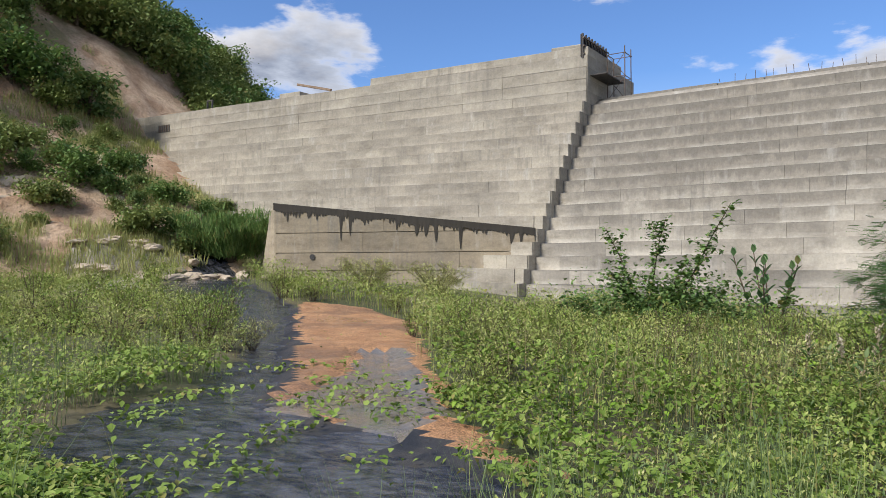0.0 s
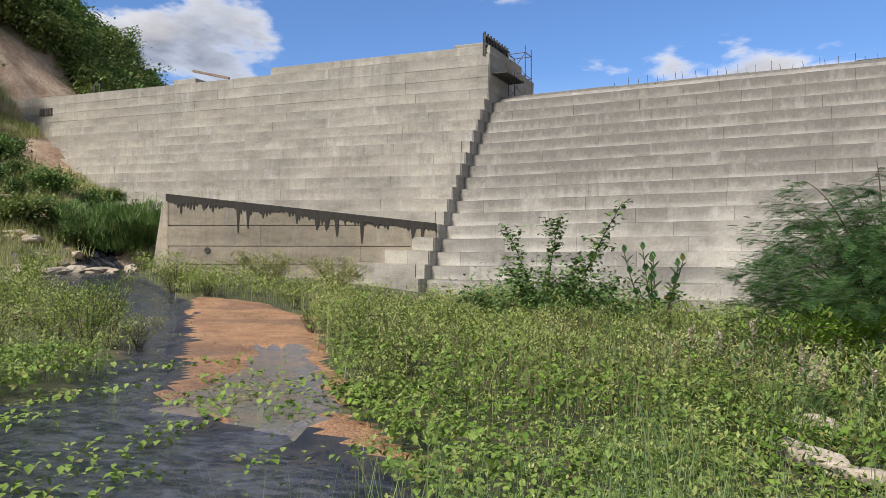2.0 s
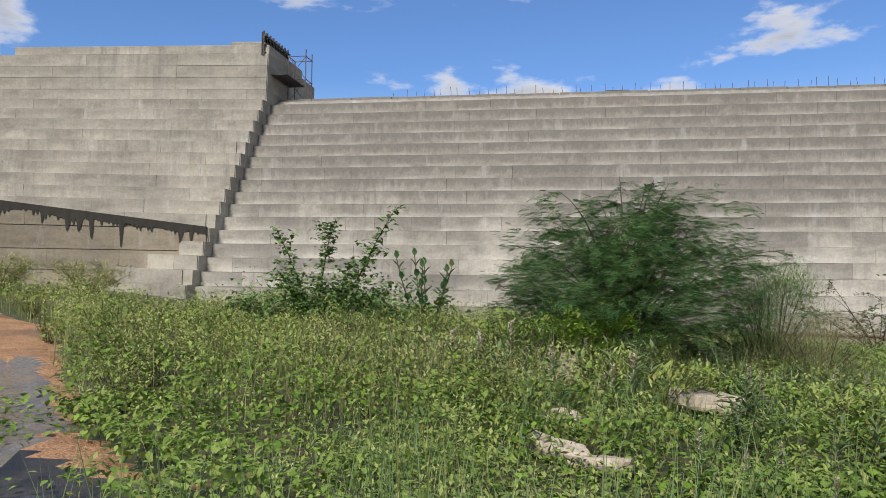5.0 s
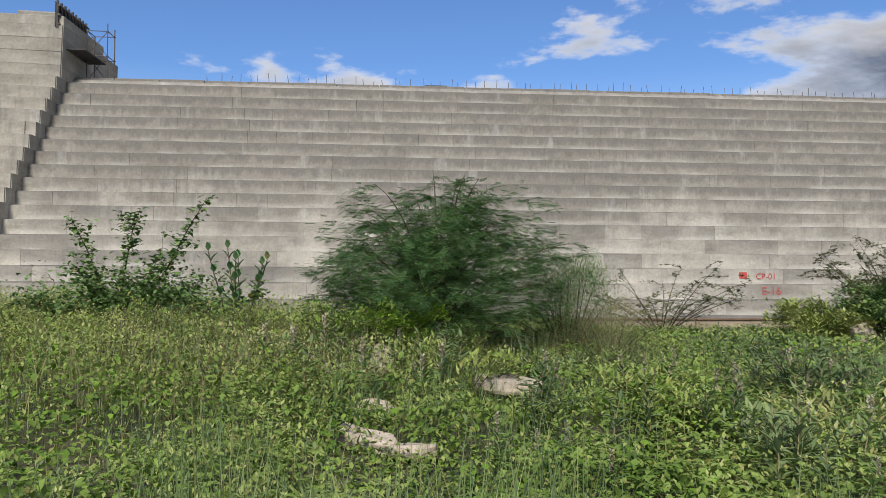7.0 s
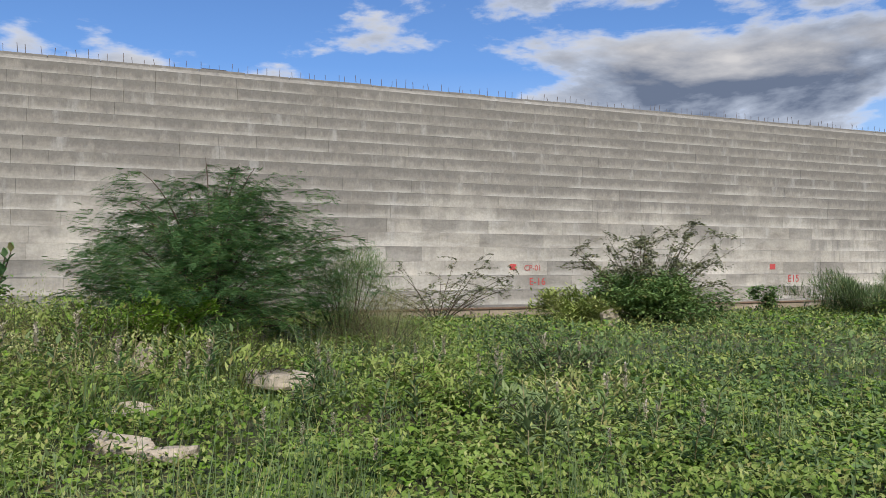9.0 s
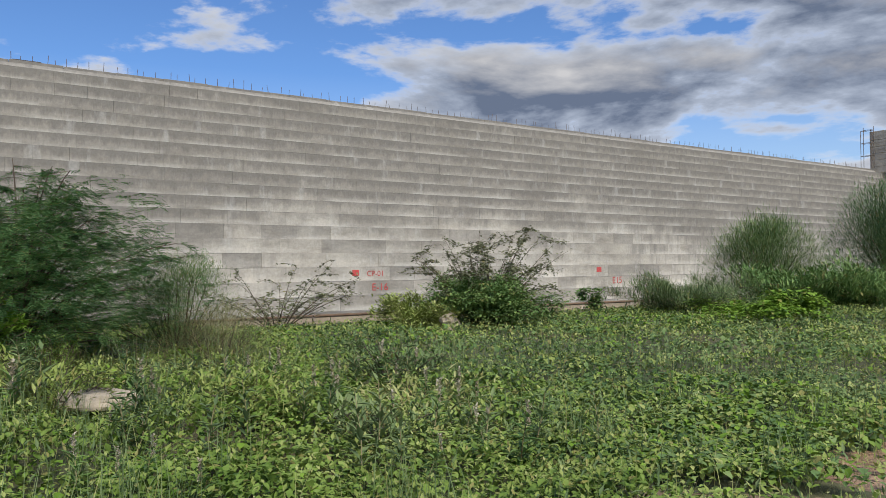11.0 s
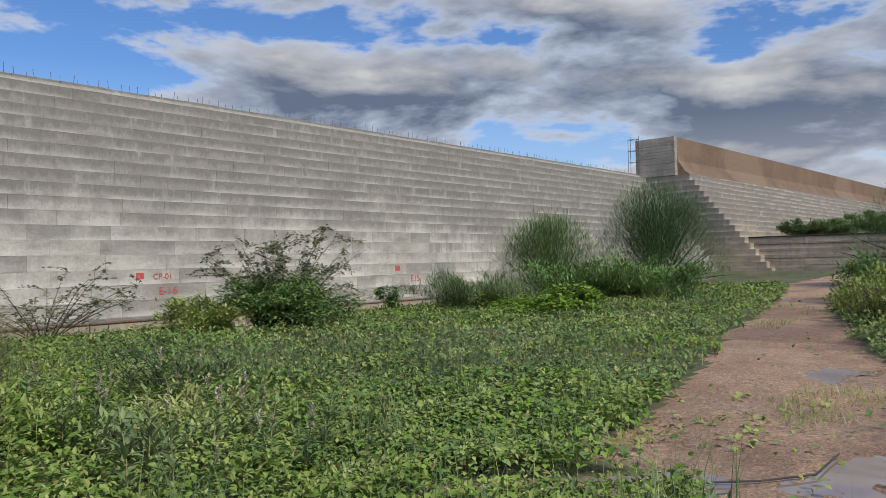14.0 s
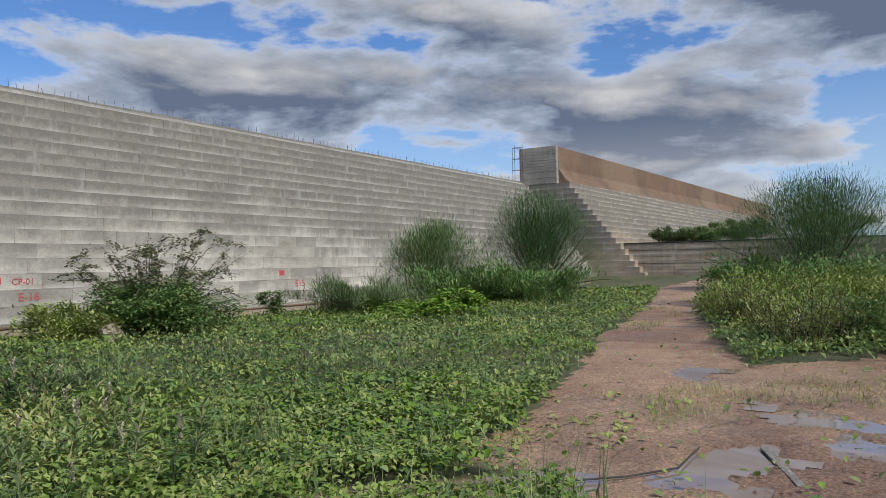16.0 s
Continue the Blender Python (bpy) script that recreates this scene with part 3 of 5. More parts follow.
for i in range(2):
    part("crest_frame", box_bm(-29.2 + i * 0.5, -29.12 + i * 0.5, LY + 0.3, LY + 0.4, LTOP + 0.004, LTOP + 0.6), M_BLACK, left)
part("crest_frame_bar", box_bm(-29.2, -28.6, LY + 0.3, LY + 0.4, LTOP + 0.604, LTOP + 0.68), M_BLACK, left)

# right wing
TR = 0.456
right = tagged(new("dam_right_wing", None), "concrete dam wing with brown soiled upper wall over buff steps", "dam", kind="structure")
RT = 14.3
right.matrix_basis = Matrix.Translation((82.4, 0, 0)) @ pose(0, 0, 0, 0, -0.55, 0) @ Matrix.Translation((-82.4, 0, 0))
rp = stepped_profile(10.5, -5.5, TR, 17)
part("wing_body", extrude("wing_body", rp, 82.4, 215, 1, 0.0, M_RIGHT), None, right)
bm = extrude("upper_wall", [(-4.1, RT), (-4.2, 12.0), (-4.9, 10.9), (-5.45, 10.504)], 82.9, 215, -0.02, 10.504, M_BROWN)
part("upper_wall", bm, None, right, "brown earth-stained wall")
part("pier_wall", box_bm(82.4, 82.9, -4.15, -0.0, 10.504, RT + 0.05, 0.02), M_LEFT, right)
for i in range(6):
    part("pier_course", box_bm(82.36, 82.41, -4.1, -0.05, 10.56 + i * 0.6, 11.12 + i * 0.6), M_LEFT, right)


def scaffold(name, nx_, levels, wid, dep, lift, label):
    """Tubular scaffold tower with braces and a deck."""
    root = tagged(new(name, None), label, "scaffold")
    for ix in range(nx_ + 1):
        for iy in range(2):
            v, f = tube([(ix * wid, iy * dep, 0), (ix * wid, iy * dep, levels * lift + (0.35 if ix % 2 else 0.0))], [0.026, 0.026], 6)
            part("standard", mesh_np("standard", v, f, M_STEEL), None, root)
    for l in range(1, levels + 1):
        for iy in range(2):
            v, f = tube([(-0.05, iy * dep, l * lift), (nx_ * wid + 0.05, iy * dep, l * lift)], [0.022, 0.022], 5)
            part("ledger", mesh_np("ledger", v, f, M_STEEL), None, root)
        for ix in range(nx_ + 1):
            v, f = tube([(ix * wid, 0, l * lift), (ix * wid, dep, l * lift)], [0.022, 0.022], 5)
            part("transom", mesh_np("transom", v, f, M_STEEL), None, root)
        for ix in range(nx_):
            for a, b in (((ix, l - 1), (ix + 1, l)), ((ix + 1, l - 1), (ix, l))):
                v, f = tube([(a[0] * wid, 0, a[1] * lift), (b[0] * wid, 0, b[1] * lift)], [0.016, 0.016], 4)
                part("brace", mesh_np("brace", v, f, M_STEEL), None, root)
    return root


sc = scaffold("scaffold_tower", 1, 2, 0.9, 0.9, 1.15, "slender steel scaffold tower on the dam crest")
sc.location = (-0.45, 0.5, CREST + 0.17)
deck = part("deck", box_bm(-0.4, 0.6, -1.7, 0.7, 0.92, 0.97, 0.01), M_BLACK, sc, "dark plank deck")
sc2 = scaffold("scaffold_tower", 1, 3, 0.5, 0.9, 1.15, "narrow steel scaffold tower against the pier")
sc2.location = (81.5, -0.5, CREST + 0.17)
form = tagged(new("formwork_panel", None), "dark ribbed steel formwork panel on the wing's end", "formwork")
part("sheet", box_bm(-0.98, -0.93, LY - 0.1, 1.6, 12.75, 13.85, 0.01), M_BLACK, form)
for i in range(9):
    part("rib", box_bm(-0.926, -0.84, LY - 0.08 + i * 0.38, LY + i * 0.38, 12.7, 13.9), M_BLACK, form)
for z in (12.85, 13.25, 13.65):
    part("waler", box_bm(-0.836, -0.78, LY - 0.1, 1.6, z, z + 0.07), M_STEEL, form)
tarp = part("sheeting_roll", box_bm(15.0, 16.1, 0.2, 0.7, CREST + 0.17, CREST + 0.30, 0.04), M_BLACK)
tagged(tarp, "dark rolled sheeting lying on the dam crest", "sheeting")


# wing wall with the pipe hole
def wing_wall():
    root = tagged(new("training_wall", None), "old concrete training wall with black algae along its top", "wall", kind="structure")
    A, B = Vector((-1.0, -6.65, 0)), Vector((-12.2, -10.9, 0))
    run = B - A
    L = run.length
    yaw = math.degrees(math.atan2(run.y, run.x)) + 180
    m = Matrix.Translation(B) @ pose(0, 0, 0, 0, 0, yaw)
    rows_z = [1.3, 2.55, 3.35, 4.25, 5.6]
    top0, top1 = 5.62, 4.3
    rr = random.Random(3)
    core = bmesh.new()
    pts = [(0.3, 1.0, 0), (L, 1.0, 0), (L, top1 - 0.1, 0), (0.3, top0 - 0.1, 0)]
    f0 = [core.verts.new((x, 0.03, z)) for x, z, _ in pts]
    f1 = [core.verts.new((x, 0.75, z)) for x, z, _ in pts]
    core.faces.new(f0)
    core.faces.new(f1[::-1])
    for i in range(4):
        j = (i + 1) % 4
        core.faces.new((f0[j], f0[i], f1[i], f1[j]))
    bmesh.ops.recalc_face_normals(core, faces=core.faces[:])
    ob = part("wall_core", core, M_WING, root)
    ob.matrix_basis = m
    # cast courses with broken joints; the top one follows the slope
    for r in range(4):
        z0, z1 = rows_z[r], rows_z[r + 1]
        x = 0.15 + 0.0 * r
        while x < L - 0.2:
            w = min(rr.choice((2.6, 3.4, 4.2)), L - x)
            bm = bmesh.new()
            off = rr.uniform(-0.015, 0.015)
            def topz(px):
                return min(z1 - 0.035, top0 + (top1 - top0) * px / L)
            zz = [topz(x), topz(x + w - 0.006)]
            if min(zz) > z0 + 0.1:
                c = [(x, z0), (x + w - 0.006, z0), (x + w - 0.006, zz[1]), (x, zz[0])]
                n_top = 8
                top = [(x + (w - 0.006) * k / n_top, topz(x + (w - 0.006) * k / n_top) - (rr.uniform(0, 0.05) if topz(x) < z1 - 0.045 else 0)) for k in range(n_top, -1, -1)]
                out = c[:2] + top
                a = [bm.verts.new((px, -0.03 + off, pz)) for px, pz in out]
                b = [bm.verts.new((px, 0.78 if topz(x) < z1 - 0.045 else 0.05, pz)) for px, pz in out]
                bm.faces.new(a)
                bm.faces.new(b[::-1])
                for i in range(len(out)):
                    j = (i + 1) % len(out)
                    bm.faces.new((a[j], a[i], b[i], b[j]))
                bmesh.ops.recalc_face_normals(bm, faces=bm.faces[:])
                ob = part("wall_block", bm, M_WING, root)
                ob.matrix_basis = m
            else:
                bm.free()
            x += w
    # dark algae crust draped along the top edge
    crust = bmesh.new()
    n = 700
    up_, dn_, bk_ = [], [], []
    for k in range(n + 1):
        x = 0.1 + (L - 0.1) * k / n
        tz = top0 + (top1 - top0) * x / L
        drip = 0.27 + 0.20 * noise.noise(Vector((x * 0.8, 0, 3))) + 0.55 * abs(noise.noise(Vector((x * 7, 7, 0)))) ** 1.3
        if noise.noise(Vector((x * 0.9, 4, 9))) > -0.1:
            drip += 1.7 * max(0, noise.noise(Vector((x * 4.6, 2, 1))) - 0.12)
        up_.append(crust.verts.new((x, -0.062, tz + 0.015)))
        dn_.append(crust.verts.new((x, -0.056, tz - drip)))
        bk_.append(crust.verts.new((x, 0.8, tz + 0.015)))
    for k in range(n):
        crust.faces.new((dn_[k], dn_[k + 1], up_[k + 1], up_[k]))
        crust.faces.new((up_[k], up_[k + 1], bk_[k + 1], bk_[k]))
    ob = part("algae_crust", crust, M_ALGAE, root, "black algae stain with drips")
    ob.matrix_basis = m
    # battered end
    e = bmesh.new()
    a = [e.verts.new(p) for p in ((-0.95, 0.5, 1.0), (0.22, -0.04, 1.0), (0.22, -0.04, 5.58), (-0.02, 0.2, 5.5), (-0.35, 0.45, 4.9))]
    b = [e.verts.new(p) for p in ((-0.95, 2.6, 1.0), (0.22, 2.6, 1.0), (0.22, 2.6, 5.58), (-0.02, 2.6, 5.5), (-0.35, 2.6, 4.9))]
    e.faces.new(a)
    e.faces.new(b[::-1])
    for i in range(5):
        j = (i + 1) % 5
        e.faces.new((a[j], a[i], b[i], b[j]))
    bmesh.ops.recalc_face_normals(e, faces=e.faces[:])
    ob = part("wall_end", e, M_WING, root)
    ob.matrix_basis = m
    v, f = tube([(2.0, -0.065, 3.15), (2.0, 0.02, 3.15)], [0.13, 0.13], 14)
    ring = mesh_np("drain_pipe", v, f, M_BLACK)
    ob = part("drain_pipe", ring, None, root)
    ob.matrix_basis = m
    # flat black disc: the pipe's shaded inside given as colour
    hole = bmesh.new()
    bmesh.ops.create_circle(hole, cap_ends=True, segments=14, radius=0.125, matrix=Matrix.Translation((2.0, -0.06, 3.15)) @ pose(0, 0, 0, 90))
    ob = part("drain_mouth", hole, M_BLACK, root)
    ob.matrix_basis = m


def algae(nt, b):
    p = world_pos(nt)
    nt.links.new(mix(nt, noise_tex(nt, mapping(nt, p, (4, 4, 0.6)), 1.5, 6), (0.014, 0.013, 0.011), (0.055, 0.048, 0.04)), b.inputs["Base Color"])
    bump(nt, b, noise_tex(nt, p, 20, 5), 0.6, 0.02)


M_ALGAE = material("black_algae", algae)
wing_wall()

# the far training wall beside the right wing
far = tagged(new("training_wall", None), "low buff concrete wall with dark ledges beside the steps", "wall", kind="structure")
part("wall_core", box_bm(83.45, 84.3, -40, -10.4, 0.9, 4.1), M_RIGHT, far)
for r in range(5):
    for k in range(6):
        part("wall_course", box_bm(83.36 + 0.03 * (r % 2), 83.46, -40 + k * 4.93, -40 + k * 4.93 + 4.9, 1.0 + r * 0.63, 1.6 + r * 0.63), M_RIGHT, far)
part("coping", box_bm(83.3, 84.4, -40, -10.4, 4.15, 4.26, 0.02), M_ALGAE, far)

# red survey marks on the lower steps


def on_face(z):
    i = int((NOSE_Z - z) // H)
    return NOSE_Y - TREAD * i - 0.064


def survey_text(txt, x, z, size, cat="survey mark"):
    cu = bpy.data.curves.new("survey_mark", "FONT")
    cu.body, cu.size, cu.extrude = txt, size, 0.003
    tmp = bpy.data.objects.new("t", cu)
    scene.collection.objects.link(tmp)
    me = bpy.data.meshes.new_from_object(tmp.evaluated_get(bpy.context.evaluated_depsgraph_get()))
    bpy.data.objects.remove(tmp)
    me.materials.clear()
    me.materials.append(M_RED)
    ob = new("survey_mark", me)
    ob.matrix_basis = pose(x, on_face(z), z, 90, 0, 0)
    tagged(ob, "red painted survey letters on the concrete step", cat)


def survey_square(x, z, w, h):
    ob = part("survey_square", box_bm(x, x + w, on_face(z), on_face(z) + 0.05, z, z + h, 0.004), M_RED)
    tagged(ob, "red painted survey square on the concrete step", "survey mark")


survey_square(26.65, 2.16, 0.30, 0.24)
survey_text("CP-01", 27.3, 2.14, 0.32)
survey_text("E-16", 27.3, 1.56, 0.42)
survey_square(40.45, 2.16, 0.34, 0.26)
survey_text("E15", 41.1, 1.58, 0.48)


# ---- plants ----
def mass(name, parts, mat, label, cat):
    v, f = join_np(parts)
    ob = new(name, mesh_np(name, v, f, mat))
    return tagged(ob, label, cat, kind="stuff")


def polar(n, r0, r1, power=1.0, a0=-72, a1=100):
    """Spots round the middle of the glade, thinning outwards. Angles are clockwise from the dam's normal."""
    r = r0 + (r1 - r0) * RNG.random(n) ** power
    a = np.radians(a0 + (a1 - a0) * RNG.random(n))
    return 13.3 + r * np.sin(a), -34.3 + r * np.cos(a), r


def bare(x, y):
    e = 0.25 * wob(x, y, 3.0, 6)
    b = inside(STREAM, x + e, y + e) | inside(GRAVEL, x, y) | inside(SAND, x + e, y + e) | inside(SILT, x, y) | inside(TRACK, x + e, y + e)
    for pl in POOLS:
        b |= inside(pl, x, y)
    return b


def vnoise(x, y, s, seed=0):
    """Lattice noise, 0..1."""
    X, Y = np.asarray(x, float) * s, np.asarray(y, float) * s
    i, j = np.floor(X).astype(np.int64), np.floor(Y).astype(np.int64)
    u, v = X - i, Y - j
    u, v = u * u * (3 - 2 * u), v * v * (3 - 2 * v)

    def h(a, b):
        k = (a * 374761393 + b * 668265263 + seed * 1442695041) & 0xffffffff
        k = ((k ^ (k >> 13)) * 1274126177) & 0xffffffff
        return ((k ^ (k >> 16)) & 0xffff) / 65535.0
    return (h(i, j) * (1 - u) + h(i + 1, j) * u) * (1 - v) + (h(i, j + 1) * (1 - u) + h(i + 1, j + 1) * u) * v


def weedy(x, y):
    """Where tall fine weeds stand: between the sand, the sapling and the acacia, and on the far stream bank."""
    a = smooth01((14.5 - x) / 3) * smooth01((y + 29.3 + 0.25 * (x - 12)) / 2.5)
    return np.clip(a + 0.7 * smooth01((3 - x) / 3) * smooth01((y + 30) / 2), 0, 1)


def canopy(x, y):
    """Height of the weeds over the ground: mounds of single plants on a slow swell."""
    w = weedy(x, y)
    c = 0.22 + 0.24 * w + 0.10 * smooth01((17.5 - x) / 2)
    c = c * (0.35 + 0.75 * vnoise(x, y, 1.9, 1) + 0.35 * vnoise(x, y, 4.5, 2)) * (0.65 + 0.7 * vnoise(x, y, 0.5, 3))
    c = c * (1 - 0.35 * smooth01((y + 22) / 4) * smooth01((x - 17) / 2))
    for sx, sy in ((12.9, -28.9), (13.4, -29.2), (14.4, -26.5), (12.5, -25.9), (13.0, -27.4), (13.1, -29.7), (14.35, -27.2)):
        c = c * (1 - 0.6 * np.exp(-((x - sx) ** 2 + (y - sy) ** 2) / 0.45))
    return np.maximum(0.05, c)


def keep(x, y):
    return (y < -10.2 - 2.6 * smooth01((x - 14) / 4)) & ~((x < 2.5) & (y > -13.0 - 0.22 * (x + 12))) & (x < 83) & (ground_z(x, y) < near_ground(x, y) + 0.5)


def patch(n, r0, r1, mat, name, label, template, size, lift, power=1.0, pick=None, hscale=1.0, bare_frac=0.03, width=1.0, cat="plants", a0=-72, a1=100):
    x, y, r = polar(n, r0, r1, power, a0, a1)
    ok = keep(x, y)
    b = bare(x, y)
    ok &= ~b | (RNG.random(n) < bare_frac)
    if pick is not None:
        ok &= pick(x, y)
    x, y, r, b = x[ok], y[ok], r[ok], b[ok]
    m = len(x)
    h = canopy(x, y) * hscale * np.where(b, 0.25, 1.0)
    z = ground_z(x, y) + h * (1.0 - 0.6 * RNG.random(m) ** 1.6)
    yaw = RNG.random(m) * 2 * np.pi
    pitch = np.radians(lift[0] + (lift[1] - lift[0]) * RNG.random(m))
    s = size * (0.6 + 0.8 * RNG.random(m)) * (0.8 + r / 22.0)
    return mass(name, [scatter(template, np.stack([x, y, z], -1), yaw, pitch, s, width)], mat, label, cat)


def mixin(lo, hi, seed, zone):
    """Pick spots of one kind of plant: patches from lo to hi, within a zone."""
    return lambda x, y: zone(x, y) & (RNG.random(len(x)) < lo + (hi - lo) * smooth01(2.4 * vnoise(x, y, 0.75, seed) - 0.7))


ivy = lambda x, y: x > 17.0 + 2.5 * (vnoise(x, y, 0.8, 9) - 0.5)
broad = lambda x, y: (x < 18.5 + 2.5 * (vnoise(x, y, 0.8, 9) - 0.5)) & (RNG.random(len(x)) < 1 - 0.72 * weedy(x, y))
fine = lambda x, y: RNG.random(len(x)) < 0.38 + 0.62 * weedy(x, y)
near_edge = lambda x, y: (x < 21.5) & (y > -32.3) & (vnoise(x, y, 2.2, 5) > 0.42)
on_shallows = lambda x, y: (x < 9.3) & (vnoise(x, y, 1.3, 31) + 0.05 * (7.6 - x) > 0.60)
patch(150000, 2.3, 32, M_CREEP, "creepers", "bright green broad-leaved creeping weeds", LEAF, 0.060, (-70, 25), 1.0, mixin(0.15, 1.0, 12, broad), 1.1, 0.010)
patch(230000, 2.6, 38, M_CREEP_B, "creepers", "bluish green trailing creepers covering the ground", LEAF, 0.062, (-70, 20), 1.0, mixin(0.25, 1.0, 13, ivy), 1.0, 0.008)
patch(80000, 2.4, 36, M_LIME, "creepers", "lime green young creeper leaves", LEAF, 0.055, (-60, 40), 1.0, mixin(0.0, 0.8, 14, lambda x, y: x > 8), 1.1, 0.006)
patch(560000, 2.5, 36, M_WEED, "weeds", "mixed small-leaved green weeds", SLIM, 0.045, (-30, 70), 1.0, mixin(0.35, 1.0, 15, fine), 1.25, 0.005, 1.6)
patch(260000, 3.5, 30, M_GRASS, "seed_heads", "pale yellow-green seeding tops of fine weeds", SLIM, 0.026, (0, 85), 1.0, mixin(0.0, 0.9, 16, lambda x, y: (RNG.random(len(x)) < 0.12 + weedy(x, y))), 1.5, 0.0, 1.5)
patch(60000, 3.0, 30, M_OLIVE, "weeds", "dark olive narrow-leaved weeds between the creepers", SLIM, 0.075, (0, 80), 1.0, mixin(0.0, 0.8, 17, lambda x, y: x > 11), 1.2, 0.0, 0.8)
patch(22000, 2.3, 12, M_CREEP, "creepers", "creeper leaves straying over the stream's shallows", LEAF, 0.062, (-60, 40), 1.0, on_shallows, 1.1, 0.3, 1.0, "plants", -75, -18)
patch(80000, 2.2, 8.5, M_CREEP, "creepers", "dense broad-leaved creepers close to the track", LEAF, 0.052, (-70, 30), 0.8, mixin(0.3, 1.0, 18, lambda x, y: x > 7), 0.95, 0.01)
patch(6000, 3, 11, M_WEED, "creepers", "creeper runners straying over the track's edge", LEAF, 0.055, (-60, 40), 1.0, near_edge, 1.0, 0.5, 1.0, "plants", 40, 90)
patch(16000, 1.6, 9, M_CREEP, "creepers", "green broad-leaved weeds on open ground", LEAF, 0.066, (-25, 18), 1.0, None, 0.8, 0.01, 1.0, "plants", 100, 288)
tuft = lambda x, y: inside(TRACK, x, y) & ~(np.sum([inside(q, x, y) for q in POOLS], 0) > 0) & (vnoise(x, y, 0.9, 41) + 0.5 * vnoise(x, y, 3.1, 4) > 0.95)
patch(60000, 4, 26, M_WEED, "track_weeds", "low grass tufts growing on the earth track", BLADE, 0.07, (25, 80), 1.0, tuft, 0.04, 1.0, 1.2, "grass", 40, 100)


def blades(n, r0, r1, mat, name, label, pick, hh, power=1.0, bare_frac=0.03, width=1.0):
    x, y, r = polar(n, r0, r1, power)
    ok = keep(x, y) & (~bare(x, y) | (RNG.random(n) < bare_frac)) & pick(x, y)
    x, y, r = x[ok], y[ok], r[ok]
    m = len(x)
    z = ground_z(x, y) - 0.02
    s = hh * (0.55 + 0.75 * RNG.random(m)) * (0.6 + 1.2 * canopy(x, y))
    pitch = np.radians(60 + 32 * RNG.random(m))
    return mass(name, [scatter(BLADE, np.stack([x, y, z], -1), RNG.random(m) * 6.283, pitch, s, width * (0.7 + 0.0 * m))], mat, label, "grass")


blades(60000, 2.3, 34, M_GRASS, "grass", "long green and straw-coloured grass", mixin(0.08, 1.0, 5, lambda x, y: RNG.random(len(x)) < 0.25 + 0.75 * weedy(x, y)), 0.55, 1.0, 0.006, 0.24)
blades(9000, 4, 16, M_DRY, "dry_grass", "dry straw-coloured seeding grass", lambda x, y: (np.hypot(x - 11.0, (y + 24.5) * 0.8) < 3.0) | (np.hypot(x - 15.8, y + 22.5) < 1.6), 0.7, 1.0, 0.0, 0.2)
blades(22000, 12, 45, M_WEED, "tall_grass", "tall green grass along the foot of the dam", lambda x, y: ((y > -20) & (x < 14)) | (x < -2), 0.55, 1.0, 0.0, 0.6)
blades(26000, 2.2, 12, M_OLIVE, "wild_grass", "fine dark green grass tufts", lambda x, y: vnoise(x, y, 1.5, 21) > 0.62, 0.75, 1.0, 0.0, 0.22)


def rooted(name, label, cat, trunk_parts, crown_parts, crown_mat, at, bark=M_BARK):
    root = tagged(new(name, None), label, cat)
    root.location = at
    v, f = join_np(trunk_parts)
    part("trunk", mesh_np("trunk", v, f, bark), None, root)
    v, f = join_np(crown_parts)
    part("crown", mesh_np("crown", v, f, crown_mat), None, root)
    return root


def curve_pts(p0, d, length, n=6, sag=0.0, jit=0.06, rng=RNG):
    pts = [np.array(p0, float)]
    d = np.array(d, float)
    d /= np.linalg.norm(d)
    for i in range(n):
        d = d + rng.normal(0, jit, 3) + np.array([0, 0, -sag / n])
        d /= np.linalg.norm(d)
        pts.append(pts[-1] + d * length / n)
    return np.array(pts)


